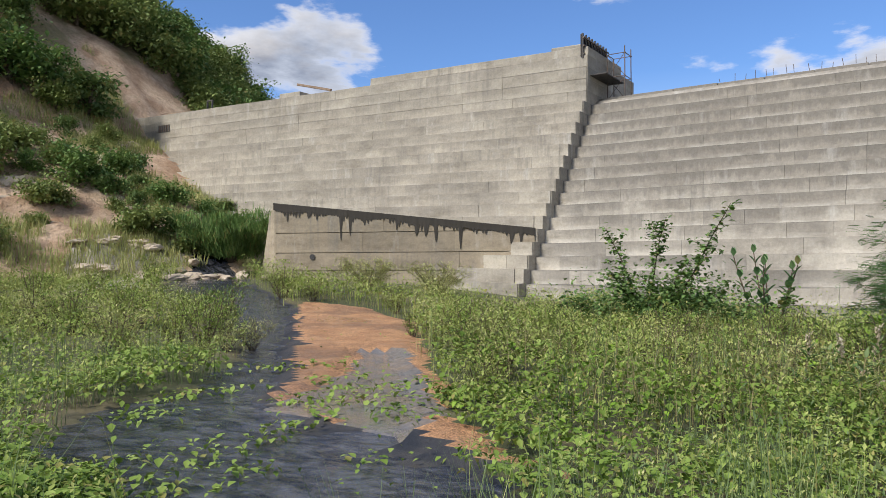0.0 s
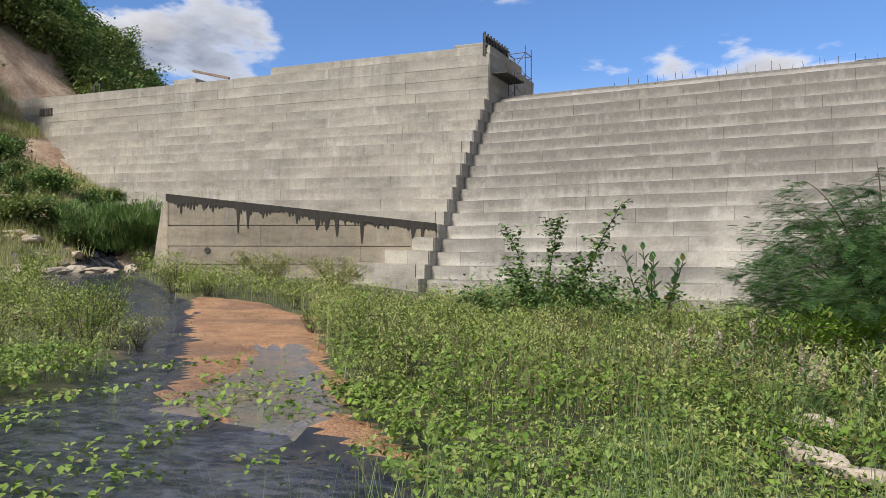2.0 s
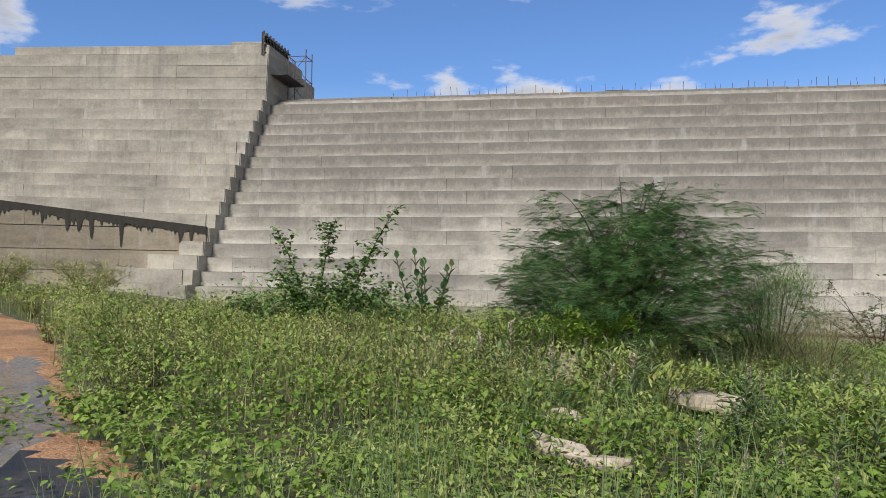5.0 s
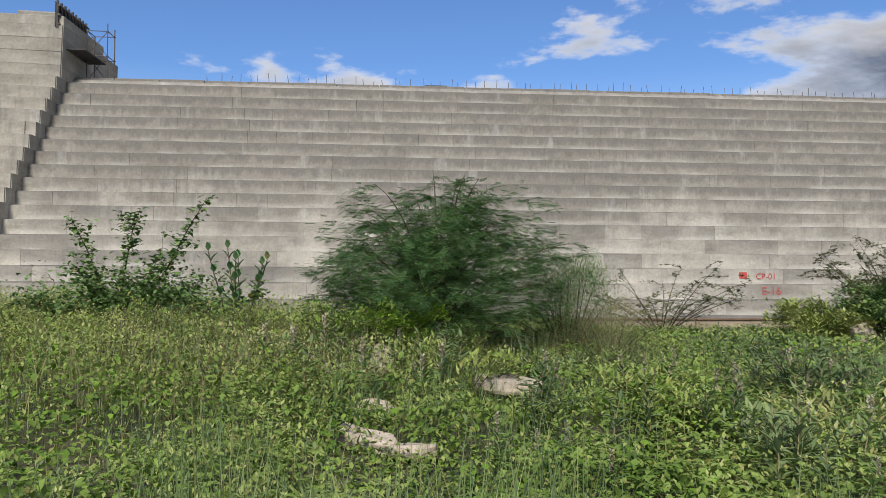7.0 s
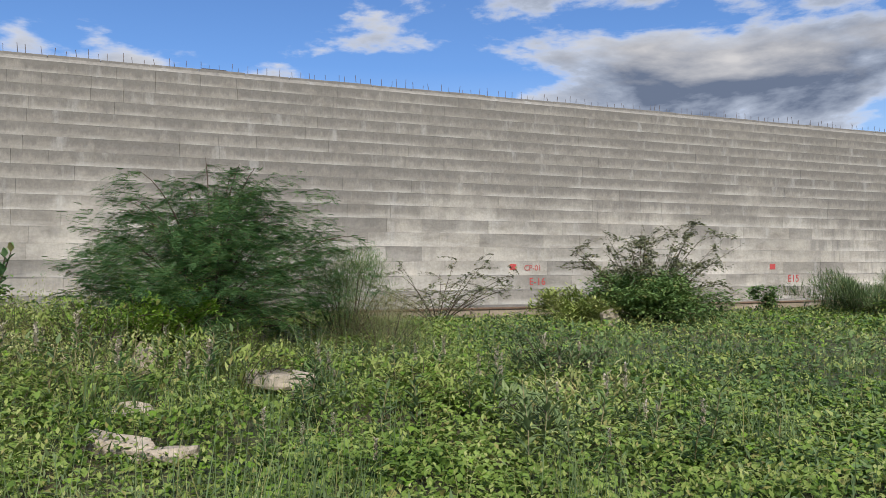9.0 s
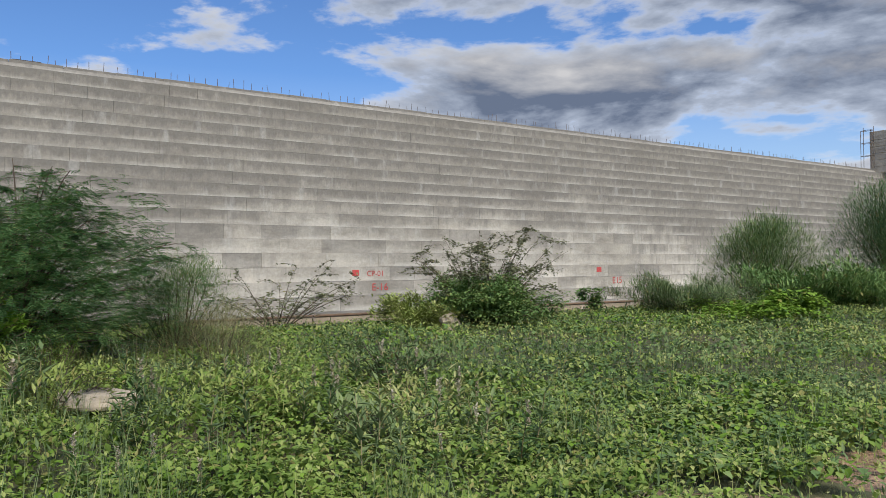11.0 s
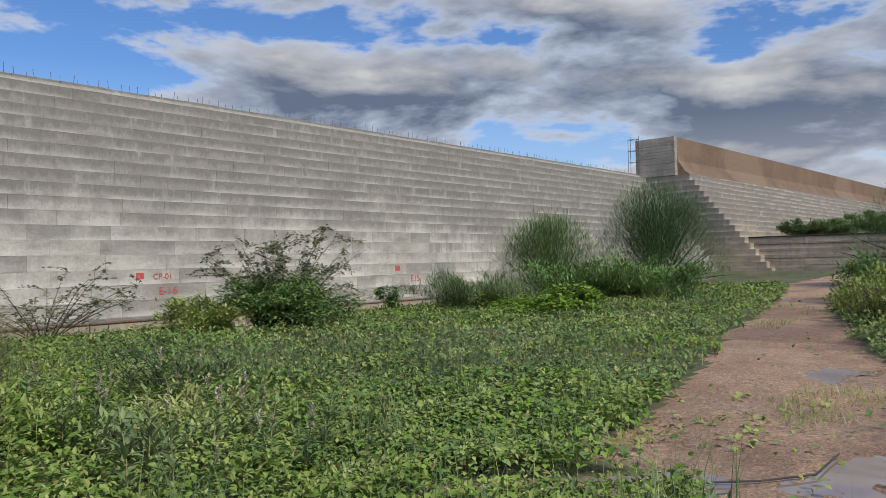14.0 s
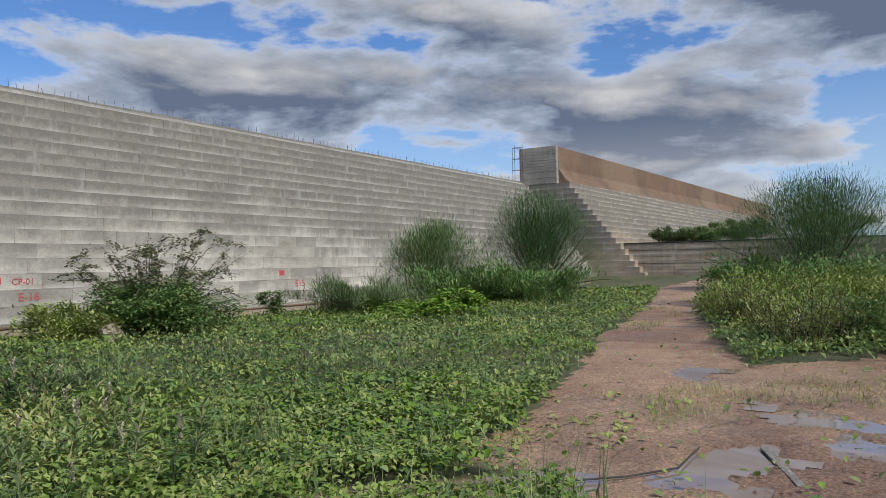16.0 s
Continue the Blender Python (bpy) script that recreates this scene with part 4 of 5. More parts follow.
def bush(name, label, at, wid, high, mat, leaves, template, size, stems=9, droop=0.6, lift=(-30, 60), seed=1, tilt=0.0, width=1.0, spread=0.10, low=0.12, twigs=5, cat="bush", dome=0):
    """Many stems fanning from the base, with side twigs set with leaves."""
    rng = np.random.default_rng(seed)
    tr, pos, yaws = [], [], []
    for i in range(stems):
        a = 2 * np.pi * (i + rng.random() * 0.7) / stems
        reach = wid / 2 * (0.25 + 0.7 * np.sqrt(rng.random()))
        top = high * (0.74 + 0.28 * rng.random()) * (1 - 0.35 * (reach / (wid / 2)) ** 2)
        d = np.array([np.cos(a) * reach + tilt, np.sin(a) * reach, top])
        ln = np.linalg.norm(d)
        P = curve_pts((0.05 * np.cos(a), 0.05 * np.sin(a), -0.05), d + np.array([0, 0, 0.25 * ln]), ln * 1.05, 8, droop, 0.05, rng)
        tr.append(tube(P, np.linspace(0.006 * high + 0.004, 0.003, len(P)), 5))
        for k in range(twigs):
            q = P[rng.integers(2, len(P))]
            b = rng.random() * 6.283
            dd = np.array([np.cos(b), np.sin(b), rng.uniform(-0.15, 0.75)])
            Q = curve_pts(q, dd, rng.uniform(0.10, 0.22) * wid, 5, droop * 0.8, 0.10, rng)
            tr.append(tube(Q, np.linspace(0.007, 0.002, len(Q)), 3))
            m = max(1, leaves // (stems * (twigs + 1)))
            for R, cnt in ((Q, m),):
                t = rng.random(cnt) * (len(R) - 1)
                i0 = np.minimum(t.astype(int), len(R) - 2)
                fr = (t - i0)[:, None]
                pp = R[i0] * (1 - fr) + R[i0 + 1] * fr + rng.normal(0, spread, (cnt, 3)) * np.array([1, 1, 0.7])
                pos.append(pp)
                yaws.append(b - np.pi / 2 + rng.normal(0, 0.9, cnt))
        m = max(1, leaves // (stems * (twigs + 1)))
        t = (len(P) - 1) * (0.3 + 0.7 * rng.random(m))
        i0 = np.minimum(t.astype(int), len(P) - 2)
        fr = (t - i0)[:, None]
        pos.append(P[i0] * (1 - fr) + P[i0 + 1] * fr + rng.normal(0, spread, (m, 3)))
        yaws.append(a - np.pi / 2 + rng.normal(0, 0.9, m))
    if dome:
        # foliage clumps filling an uneven rounded crown
        k = dome // 60
        u, w = rng.random(k), rng.random(k) * 6.283
        el = np.arcsin(np.clip(u * 1.25 - 0.25, -0.25, 1))
        rad = rng.random(k) ** 0.4 * (0.86 + 0.16 * np.sin(3 * w + seed) * np.cos(4 * el) + 0.08 * rng.normal(size=k))
        c = np.stack([np.cos(el) * np.cos(w) * wid / 2 + tilt, np.cos(el) * np.sin(w) * wid / 2, np.sin(el) * high * 0.68], -1) * rad[:, None] + np.array([0, 0, high * 0.34])
        q = (c[:, None, :] + rng.normal(0, 0.055 * wid / 2 + 0.03, (k, 60, 3)) * np.array([1, 1, 0.6])).reshape(-1, 3)
        pos.append(q)
        yaws.append(np.repeat(w, 60) - np.pi / 2 + rng.normal(0, 0.8, k * 60))
    pos, yaws = np.concatenate(pos), np.concatenate(yaws)
    ok = pos[:, 2] > low * rng.random(len(pos))
    pos, yaws = pos[ok], yaws[ok]
    n = len(pos)
    crown = scatter(template, pos, yaws, np.radians(rng.uniform(lift[0], lift[1], n)), size * rng.uniform(0.6, 1.35, n), width)
    z = float(ground_z(at[0], at[1]))
    return rooted(name, label, cat, tr, [crown], mat, (at[0], at[1], z))


def frond_leaf(pairs=8):
    """A feathery compound leaf along +y: pairs of slim leaflets, drooping towards the tip."""
    V, F = [], []
    for i in range(pairs):
        y = 0.12 + 0.85 * i / (pairs - 1)
        ln = 0.30 * math.sin(0.5 + 2.3 * i / (pairs - 1))
        for sgn in (-1, 1):
            k = len(V)
            z = -0.22 * y * y
            V += [(0, y, z), (sgn * ln * 0.5, y + 0.02, z + 0.02), (sgn * ln, y + 0.07, z - 0.03), (sgn * ln * 0.5, y + 0.085, z + 0.02)]
            F += [(k, k + 1, k + 2), (k, k + 2, k + 3)]
    return np.array(V), np.array(F)


FROND = frond_leaf(6)


def acacia(at, wid, high, branches, seed, lean=0.0):
    """Arching limbs that end in drooping sprays of feathery leaves."""
    rng = np.random.default_rng(seed)
    tr, pos, yaw, pit = [], [], [], []
    t = np.linspace(0, 1, 11)[:, None]
    for i in range(branches):
        a = 2.399963 * i + rng.normal(0, 0.2)
        el = np.radians(-12 + 98 * ((i + 0.5) / branches) ** 0.85)
        k = rng.uniform(0.55, 0.97) if rng.random() < 0.85 else rng.uniform(0.97, 1.1)
        k = k * (0.84 + 0.16 * smooth01(el * 2.5))
        end = np.array([np.cos(el) * np.cos(a) * wid / 2 * k + lean, np.cos(el) * np.sin(a) * wid / 2 * k, (0.32 + 0.68 * np.sin(el)) * high * k])
        mid = end * np.array([0.35, 0.35, 0.0]) + np.array([0, 0, 0.72 * end[2] + 0.35])
        P = 2 * t * (1 - t) * mid + t * t * end
        tr.append(tube(P, np.linspace(0.028, 0.005, 11), 5))
        for j in range(9):
            q = P[int(rng.integers(4, 11))]
            b = a + rng.normal(0, 0.8)
            up_ = rng.uniform(-0.25, 0.55)
            Q = curve_pts(q, (np.cos(b), np.sin(b), up_), rng.uniform(0.2, 0.5), 6, 0.7, 0.10, rng)
            tr.append(tube(Q, np.linspace(0.006, 0.002, 7), 3))
            for m in range(12):
                w = rng.random() * 6
                i0 = min(int(w), 5)
                pos.append(Q[i0] + (Q[i0 + 1] - Q[i0]) * (w - i0))
                yaw.append(b - np.pi / 2 + (1 if m % 2 else -1) * rng.uniform(0.2, 1.2))
                pit.append(rng.uniform(-0.5, 0.45))
    for i in range(820):
        a = rng.random() * 6.283
        el = np.arcsin(rng.uniform(-0.42, 1.0))
        k = rng.random() ** 0.33 * (0.90 + 0.10 * np.sin(3 * a + 1) * np.cos(3 * el) + rng.normal(0, 0.09))
        c = np.array([np.cos(el) * np.cos(a) * wid / 2 * k + lean, np.cos(el) * np.sin(a) * wid / 2 * k, high * (0.40 + 0.58 * np.sin(el) * k)])
        for m in range(15):
            pos.append(c + rng.normal(0, 0.10, 3) * np.array([1, 1, 0.5]))
            yaw.append(a - np.pi / 2 + rng.normal(0, 0.9))
            pit.append(rng.uniform(-0.6, 0.5))
    n = len(pos)
    crown = scatter(FROND, np.array(pos), np.array(yaw), np.array(pit), rng.uniform(0.12, 0.20, n))
    return rooted("shrub", "large dark green feathery acacia shrub among weeds", "bush", tr, [crown], M_FEATHER, (at[0], at[1], float(ground_z(*at))))


def broom(label, at, wid, high, mat, lobes, needles, length, seed):
    """Lobes of fine needle twigs that all point outwards from the root."""
    rng = np.random.default_rng(seed)
    root = np.array([0, 0, 0.25 * high])
    tr, pos = [], []
    for i in range(lobes):
        a = 2.399963 * i + rng.normal(0, 0.25)
        el = np.radians(-15 + 97 * ((i + 0.5) / lobes))
        k = 0.92 * rng.random() ** 0.45
        c = np.array([np.cos(el) * np.cos(a) * wid / 2 * k, np.cos(el) * np.sin(a) * wid / 2 * k, (0.24 + 0.74 * np.sin(el)) * high * k])
        tr.append(tube(curve_pts((0.1 * np.cos(a), 0.1 * np.sin(a), -0.05), c + np.array([0, 0, 0.2]), np.linalg.norm(c), 7, 0.2, 0.05, rng), np.linspace(0.011 * high, 0.002 * high, 8), 5))
        m = needles // lobes
        r = (0.14 + 0.10 * rng.random()) * wid
        pos.append(c + rng.normal(0, 0.55, (m, 3)) * np.array([r, r, 0.75 * r]))
    pos = np.concatenate(pos)
    out = (pos[:, 0] ** 2 + pos[:, 1] ** 2) / (wid / 2) ** 2 + ((pos[:, 2] - 0.1 * high) / (0.86 * high)) ** 2
    pos = pos[(pos[:, 2] > 0.05) & (out < 0.82 + 0.3 * rng.random(len(pos)) ** 2)]
    n = len(pos)
    d = pos - root
    d = d / np.linalg.norm(d, axis=1)[:, None] + rng.normal(0, 0.45, (n, 3)) + np.array([0, 0, 0.12])
    d = d / np.linalg.norm(d, axis=1)[:, None]
    crown = scatter(BLADE, pos, np.arctan2(d[:, 1], d[:, 0]) - np.pi / 2, np.arcsin(d[:, 2]), length * rng.uniform(0.6, 1.3, n), 1.0)
    return rooted("broom_bush", label, "bush", tr, [crown], mat, (at[0], at[1], float(ground_z(*at))))


def spike_weed(high, seed, pale):
    """An upright weed: one stem, lance-shaped leaves all round, a pale seed spike."""
    rng = np.random.default_rng(seed)
    root = tagged(new("spike_weed", None), "upright long-leaved weed with a pale seed spike" if pale else "upright long-leaved green weed", "weed")
    P = curve_pts((0, 0, -0.03), (rng.normal(0, 0.15), rng.normal(0, 0.15), 1), high, 8, 0, 0.05, rng)
    v, f = tube(P, np.linspace(0.008, 0.003, 9), 4)
    part("stem", mesh_np("stem", v, f, M_DRY), None, root)
    n = 30
    w = np.linspace(0.6, 7.6 if pale else 8.0, n)
    i0 = np.minimum(w.astype(int), 7)
    q = P[i0] + (P[i0 + 1] - P[i0]) * (w - i0)[:, None]
    v, f = scatter(SLIM, q, np.arange(n) * 2.4, np.radians(rng.uniform(5, 60, n)), (0.20 - 0.012 * w) * rng.uniform(0.7, 1.2, n), 0.95)
    part("leaf", mesh_np("leaf", v, f, M_SCRUB if pale else M_OLIVE), None, root)
    if pale:
        n = 90
        q = P[-1] + np.stack([rng.normal(0, 0.008, n), rng.normal(0, 0.008, n), rng.uniform(-0.10, 0.10, n)], -1)
        v, f = scatter(SLIM, q, rng.random(n) * 6.283, np.radians(rng.uniform(10, 80, n)), rng.uniform(0.015, 0.035, n), 2.0)
        part("seed_spike", mesh_np("seed_spike", v, f, M_SPIKE), None, root)
    return root


acacia((14.0, -22.2), 4.75, 2.95, 80, 5)
bush("shrub", "young shrub with thin upright leafy shoots", (13.7, -21.9), 0.7, 3.3, M_FEATHER, 500, SLIM, 0.08, 2, 0.1, (-20, 40), 8, 0, 1.2, 0.03, 0.3, 3)
broom("wispy bright green shrub beside the acacia", (16.3, -21.5), 2.7, 1.9, M_WISP, 40, 42000, 0.085, 6)
broom("brownish wispy shrub at the acacia's foot", (16.6, -22.9), 2.4, 1.0, M_DRYWISP, 30, 20000, 0.075, 7)
bush("shrub", "lime green leafy weeds below the acacia", (13.1, -23.7), 1.5, 1.25, M_LIME, 3500, SLIM, 0.09, 16, 0.4, (-10, 60), 9, 0, 1.6, 0.06, 0.1, 5)


def sapling(at):
    """A thorny sapling: four long shoots set with rounded leaflets and a leafy foot."""
    rng = np.random.default_rng(11)
    tr, cr = [], []
    for dx, top, dy in ((-1.15, 2.3, 0.1), (-0.05, 2.55, 0.0), (1.75, 2.6, -0.1), (2.6, 1.15, 0.0), (-1.9, 0.85, 0.1), (0.6, 1.7, 0.2), (-0.6, 1.5, -0.2), (1.2, 1.2, 0.2)):
        P = curve_pts((0.06 * dx, 0, 0), (dx * 0.75, dy, top), math.hypot(dx, top) * 1.04, 12, -0.15 if top > 1.5 else 0.35, 0.04, rng)
        tr.append(tube(P, np.linspace(0.03, 0.006, len(P)), 5))
        n = 260
        t = (len(P) - 1) * (0.22 + 0.78 * rng.random(n))
        i0 = np.minimum(t.astype(int), len(P) - 2)
        fr = (t - i0)[:, None]
        q = P[i0] * (1 - fr) + P[i0 + 1] * fr + rng.normal(0, 0.075, (n, 3))
        cr.append(scatter(LEAF, q, rng.random(n) * 6.283, np.radians(rng.uniform(-40, 40, n)), rng.uniform(0.08, 0.15, n)))
        for k in range(5):
            s = P[rng.integers(4, 12)]
            Q = curve_pts(s, (rng.normal(), rng.normal() * 0.5, 0.5), 0.4, 4, 0.3, 0.1, rng)
            tr.append(tube(Q, np.linspace(0.007, 0.003, len(Q)), 3))
            q = Q[rng.integers(1, len(Q), 24)] + rng.normal(0, 0.05, (24, 3))
            cr.append(scatter(LEAF, q, rng.random(24) * 6.283, np.radians(rng.uniform(-40, 40, 24)), rng.uniform(0.07, 0.13, 24)))
    n = 6500
    q = rng.normal(0, 1, (n, 3)) * np.array([0.95, 0.5, 0.38]) + np.array([0.35, 0, 0.62])
    cr.append(scatter(LEAF, q, rng.random(n) * 6.283, np.radians(rng.uniform(-50, 30, n)), rng.uniform(0.06, 0.12, n)))
    rooted("sapling", "thorny green sapling with long leafy shoots", "sapling", tr, cr, M_SCRUB, (at[0], at[1], float(ground_z(*at))))


sapling((7.85, -19.0))


def milkweed(at, high, n, seed):
    rng = np.random.default_rng(seed)
    tr, cr = [], []
    for k in range(n):
        a = rng.random() * 6.28
        P = curve_pts((0.1 * np.cos(a), 0.1 * np.sin(a), 0), (0.3 * np.cos(a), 0.3 * np.sin(a), 1), high * rng.uniform(0.7, 1), 8, 0, 0.03, rng)
        tr.append(tube(P, np.linspace(0.025, 0.01, len(P)), 5))
        for i in range(2, 9):
            for s in (0, 1):
                b = i * 1.57 + s * np.pi
                cr.append(scatter(LEAF, P[i][None], np.array([b]), np.radians([35.0 + 4 * i]), np.array([0.30 - 0.01 * i]), 0.62))
    rooted("milkweed", "upright milkweed with large pale waxy leaves", "milkweed", tr, cr, M_BIGLEAF, (at[0], at[1], float(ground_z(*at))))


milkweed((10.2, -19.2), 2.0, 6, 3)
milkweed((40.5, -29.2), 1.5, 6, 5)

bush("shrub", "sparse thorny twigs with tiny reddish leaves", (19.6, -17.5), 4.4, 1.9, M_DRYLEAF, 2600, LEAF, 0.065, 18, 0.7, (-30, 40), 21, 0.2, 1.0, 0.03, 0.2, 4)
bush("shrub", "twiggy thorn bush with dark small leaves", (24.4, -19.2), 4.2, 2.6, M_DRYLEAF, 9000, LEAF, 0.065, 30, 0.5, (-30, 50), 22, 0.2, 1.0, 0.04, 0.2, 5)
bush("shrub", "leafy green bush at the thorn bush's foot", (23.9, -19.9), 3.4, 1.3, M_SCRUB, 6000, LEAF, 0.085, 16, 0.8, (-30, 40), 23, 0.1, 0.8, 0.10, 0.1, 5, "bush", 15000)
bush("shrub", "leafy green bush below bare thorny twigs", (22.3, -19.6), 2.0, 0.95, M_WEED, 6000, SLIM, 0.11, 14, 0.7, (-10, 60), 24, 0.0, 1.2, 0.10, 0.1, 5)
broom("rounded grey-green broom bush with needle twigs", (39.0, -17.6), 5.4, 3.7, M_WISP, 40, 52000, 0.23, 31)
broom("tall dark green broom bush with upright needles", (46.2, -19.0), 6.9, 5.4, M_BROOM, 54, 80000, 0.25, 32)
broom("huge dark green broom bush beside the track", (51.4, -30.6), 11.0, 5.7, M_BROOM, 70, 110000, 0.26, 33)
bush("shrub", "low lime-green leafy bush among creepers", (30.3, -23.2), 3.6, 0.95, M_LIME, 12000, LEAF, 0.11, 20, 1.0, (-30, 30), 41, 0, 1.0, 0.10, 0.1, 5)
bush("shrub", "low brownish grey-green scrub", (30.8, -20.2), 4.2, 1.15, M_OLIVE, 12000, BLADE, 0.22, 26, 0.5, (10, 80), 42, 0, 1.0, 0.10, 0.1, 5)
bush("shrub", "grassy scrub mound below the broom bushes", (37.0, -21.5), 6.5, 1.4, M_SCRUB, 15000, SLIM, 0.20, 30, 0.6, (10, 80), 43, 0, 0.8, 0.16, 0.1, 5)
bush("shrub", "dense weedy scrub on the track's edge", (33.5, -32.4), 6.0, 1.35, M_WEED, 18000, SLIM, 0.15, 34, 0.7, (0, 70), 44, 0, 1.0, 0.14, 0.1, 5)
bush("shrub", "dense green weeds beside puddles", (27.8, -34.0), 4.5, 0.95, M_SCRUB, 15000, SLIM, 0.11, 30, 0.8, (0, 60), 45, 0, 1.2, 0.10, 0.1, 5)
bush("shrub", "tall mixed weeds under the broom bush", (38.5, -31.2), 6.0, 1.6, M_SCRUB, 14000, SLIM, 0.18, 30, 0.6, (0, 70), 46, 0, 1.0, 0.16, 0.1, 5)
bush("reed_bush", "dense green reeds beside the training wall", (-15.8, -10.2), 4.6, 2.5, M_SCRUB, 16000, BLADE, 0.40, 44, 0.5, (20, 85), 51, 0, 1.6, 0.16, 0.1, 5)
bush("shrub", "small leafy weed stem at the wall's foot", (28.9, -18.6), 0.6, 1.0, M_SCRUB, 900, LEAF, 0.09, 4, 0.2, (-20, 50), 52, 0, 1.0, 0.07, 0.1, 4)
bush("shrub", "grey seeding weeds in front of the wall", (-5.2, -12.6), 2.6, 1.3, M_GRASS, 4500, SLIM, 0.10, 22, 0.4, (0, 70), 53, 0, 0.7, 0.09, 0.1, 5)
bush("shrub", "pale flowering weeds in front of the wall", (-2.4, -12.0), 2.6, 1.4, M_GRASS, 4500, SLIM, 0.10, 22, 0.4, (0, 70), 54, 0, 0.7, 0.09, 0.1, 5)
for k, (px, py, w, h, m) in enumerate(((15.6, -27.6, 1.1, 0.55, M_WEED), (16.9, -28.4, 1.2, 0.5, M_GRASS), (13.9, -26.4, 1.2, 0.7, M_WEED), (16.1, -29.2, 1.0, 0.5, M_OLIVE), (13.3, -23.9, 1.2, 1.0, M_LIME), (17.6, -26.6, 1.4, 0.8, M_OLIVE),
                                       (88, -14, 5, 1.8, M_OLIVE), (90, -20, 7, 2.4, M_SCRUB), (92, -28, 8, 3.0, M_SCRUB), (96, -15, 5, 1.8, M_SCRUB))):
    bush("weed_clump", "clump of long-leaved green weeds", (px, py), w, h, m, 900 if px < 50 else 7000, SLIM, 0.095 if px < 50 else 0.3, 12, 0.5, (0, 75), 60 + k, 0, 0.9, 0.06 if px < 50 else 0.2, 0.05, 4, "weeds")


wisps = [bush("tall_weed", "wispy upright weed with seed heads", (9.5 + 2 * k, -23.0), 0.9, 0.75 + 0.12 * k, (M_GRASS, M_WEED, M_CREEP)[k], 1100, SLIM, 0.05, 16, 0.15, (10, 80), 90 + k, 0, 1.2, 0.05, 0.05, 4, "weed") for k in range(3)]
spikes = [spike_weed(0.45 + 0.09 * k, 200 + k, k % 2 == 0) for k in range(4)]
wr = random.Random(12)


def strew(kinds, count, x0, x1, y0, y1, s0, s1, seeded=False):
    for k in range(count):
        x, y = wr.uniform(x0, x1), wr.uniform(y0, y1)
        s_, turn = wr.uniform(s0, s1), wr.uniform(0, 360)
        at = np.array([x]), np.array([y])
        if bool(bare(*at)[0]) or not bool(keep(*at)[0]):
            continue
        m = pose(x, y, float(ground_z(x, y)), 0, 0, turn) @ Matrix.Scale(s_, 4)
        if k < len(kinds) and seeded:
            kinds[k].matrix_basis = m
        else:
            copy_thing(kinds[k % len(kinds)], m).scale = (s_, s_, s_)


strew(wisps, 120, 2, 15, -27.5, -16.5, 0.6, 1.15)
strew(wisps, 40, -12, 2, -27, -17.5, 0.8, 1.5)
strew(spikes, 80, 13.9, 17.8, -30.2, -25.2, 0.6, 1.05, True)
strew(wisps, 46, 25, 41, -35.5, -30.5, 0.9, 1.5)
strew(spikes, 30, 11.5, 14.0, -27.0, -23.6, 0.9, 1.5)


# ---- rocks ----
def rock(at, size, rz=0, label="pale angular boulder lying among weeds", flat=False, seed=1, dz=0.0):
    bm = bmesh.new()
    bmesh.ops.create_icosphere(bm, subdivisions=3, radius=1)
    for v in bm.verts:
        n = noise.noise(v.co * 1.3 + Vector((seed * 3.1, 0, 0))) * 0.35 + noise.noise(v.co * 3.7 + Vector((0, seed, 0))) * 0.16 + noise.noise(v.co * 9.0 + Vector((seed, 0, 2))) * 0.05
        v.co *= 1 + n
        if flat:
            v.co.z = max(-0.7, min(0.55 + 0.1 * n, v.co.z))
            v.co.x = max(-0.85, min(0.85, v.co.x))
    ob = part("boulder", bm, M_ROCK)
    ob.matrix_basis = pose(at[0], at[1], float(ground_z(*at)) + size[2] * 0.35 + dz, rnd_r.uniform(-6, 6), rnd_r.uniform(-6, 6), rz) @ Matrix.Diagonal((*size, 1))
    tagged(ob, label, "rock", "boulders in the weeds")


rnd_r = random.Random(2)
rock((12.95, -28.35), (0.34, 0.12, 0.11), -35, "long pale broken stone slab in the weeds", True, 1, 0.07)
rock((13.3, -28.65), (0.22, 0.10, 0.09), -20, "weathered stone slab end in the weeds", True, 9, 0.06)
rock((14.4, -26.5), (0.42, 0.18, 0.13), -12, "flat pale stone slab in the weeds", True, 2, 0.20)
rock((12.5, -25.4), (0.2, 0.16, 0.16), 20, "tan stone block in the weeds", False, 3, 0.12)
rock((12.2, -24.2), (0.13, 0.12, 0.10), 50, "small pale stone in the weeds", False, 4, 0.15)
rock((12.95, -27.1), (0.22, 0.16, 0.15), 10, "pale broken stone rubble in the weeds", False, 5, 0.0)
rock((13.1, -24.2), (0.26, 0.2, 0.22), 70, "pale broken stone rubble in the weeds", False, 6, 0.1)
rock((22.6, -20.3), (0.26, 0.2, 0.22), 30, "pale boulder beside the thorn bush", False, 7, 0.1)
for k in range(26):
    rock((-13.2 - rnd_r.random() * 6, -17.5 + rnd_r.random() * 5.5), (0.25 + rnd_r.random() * 0.5, 0.2 + rnd_r.random() * 0.3, 0.10 + rnd_r.random() * 0.12), rnd_r.random() * 180, "grey river stone on the gravel bank", False, 20 + k)
for k in range(38):
    x = -19 - rnd_r.random() * 16
    y = -28 + rnd_r.random() * 24
    s = 0.3 + rnd_r.random() ** 2 * 1.3
    rock((x, y), (s, s * 0.8, s * 0.45), rnd_r.random() * 180, "pale rock outcrop on the hillside", k % 2 == 0, 60 + k, -0.5 * s)
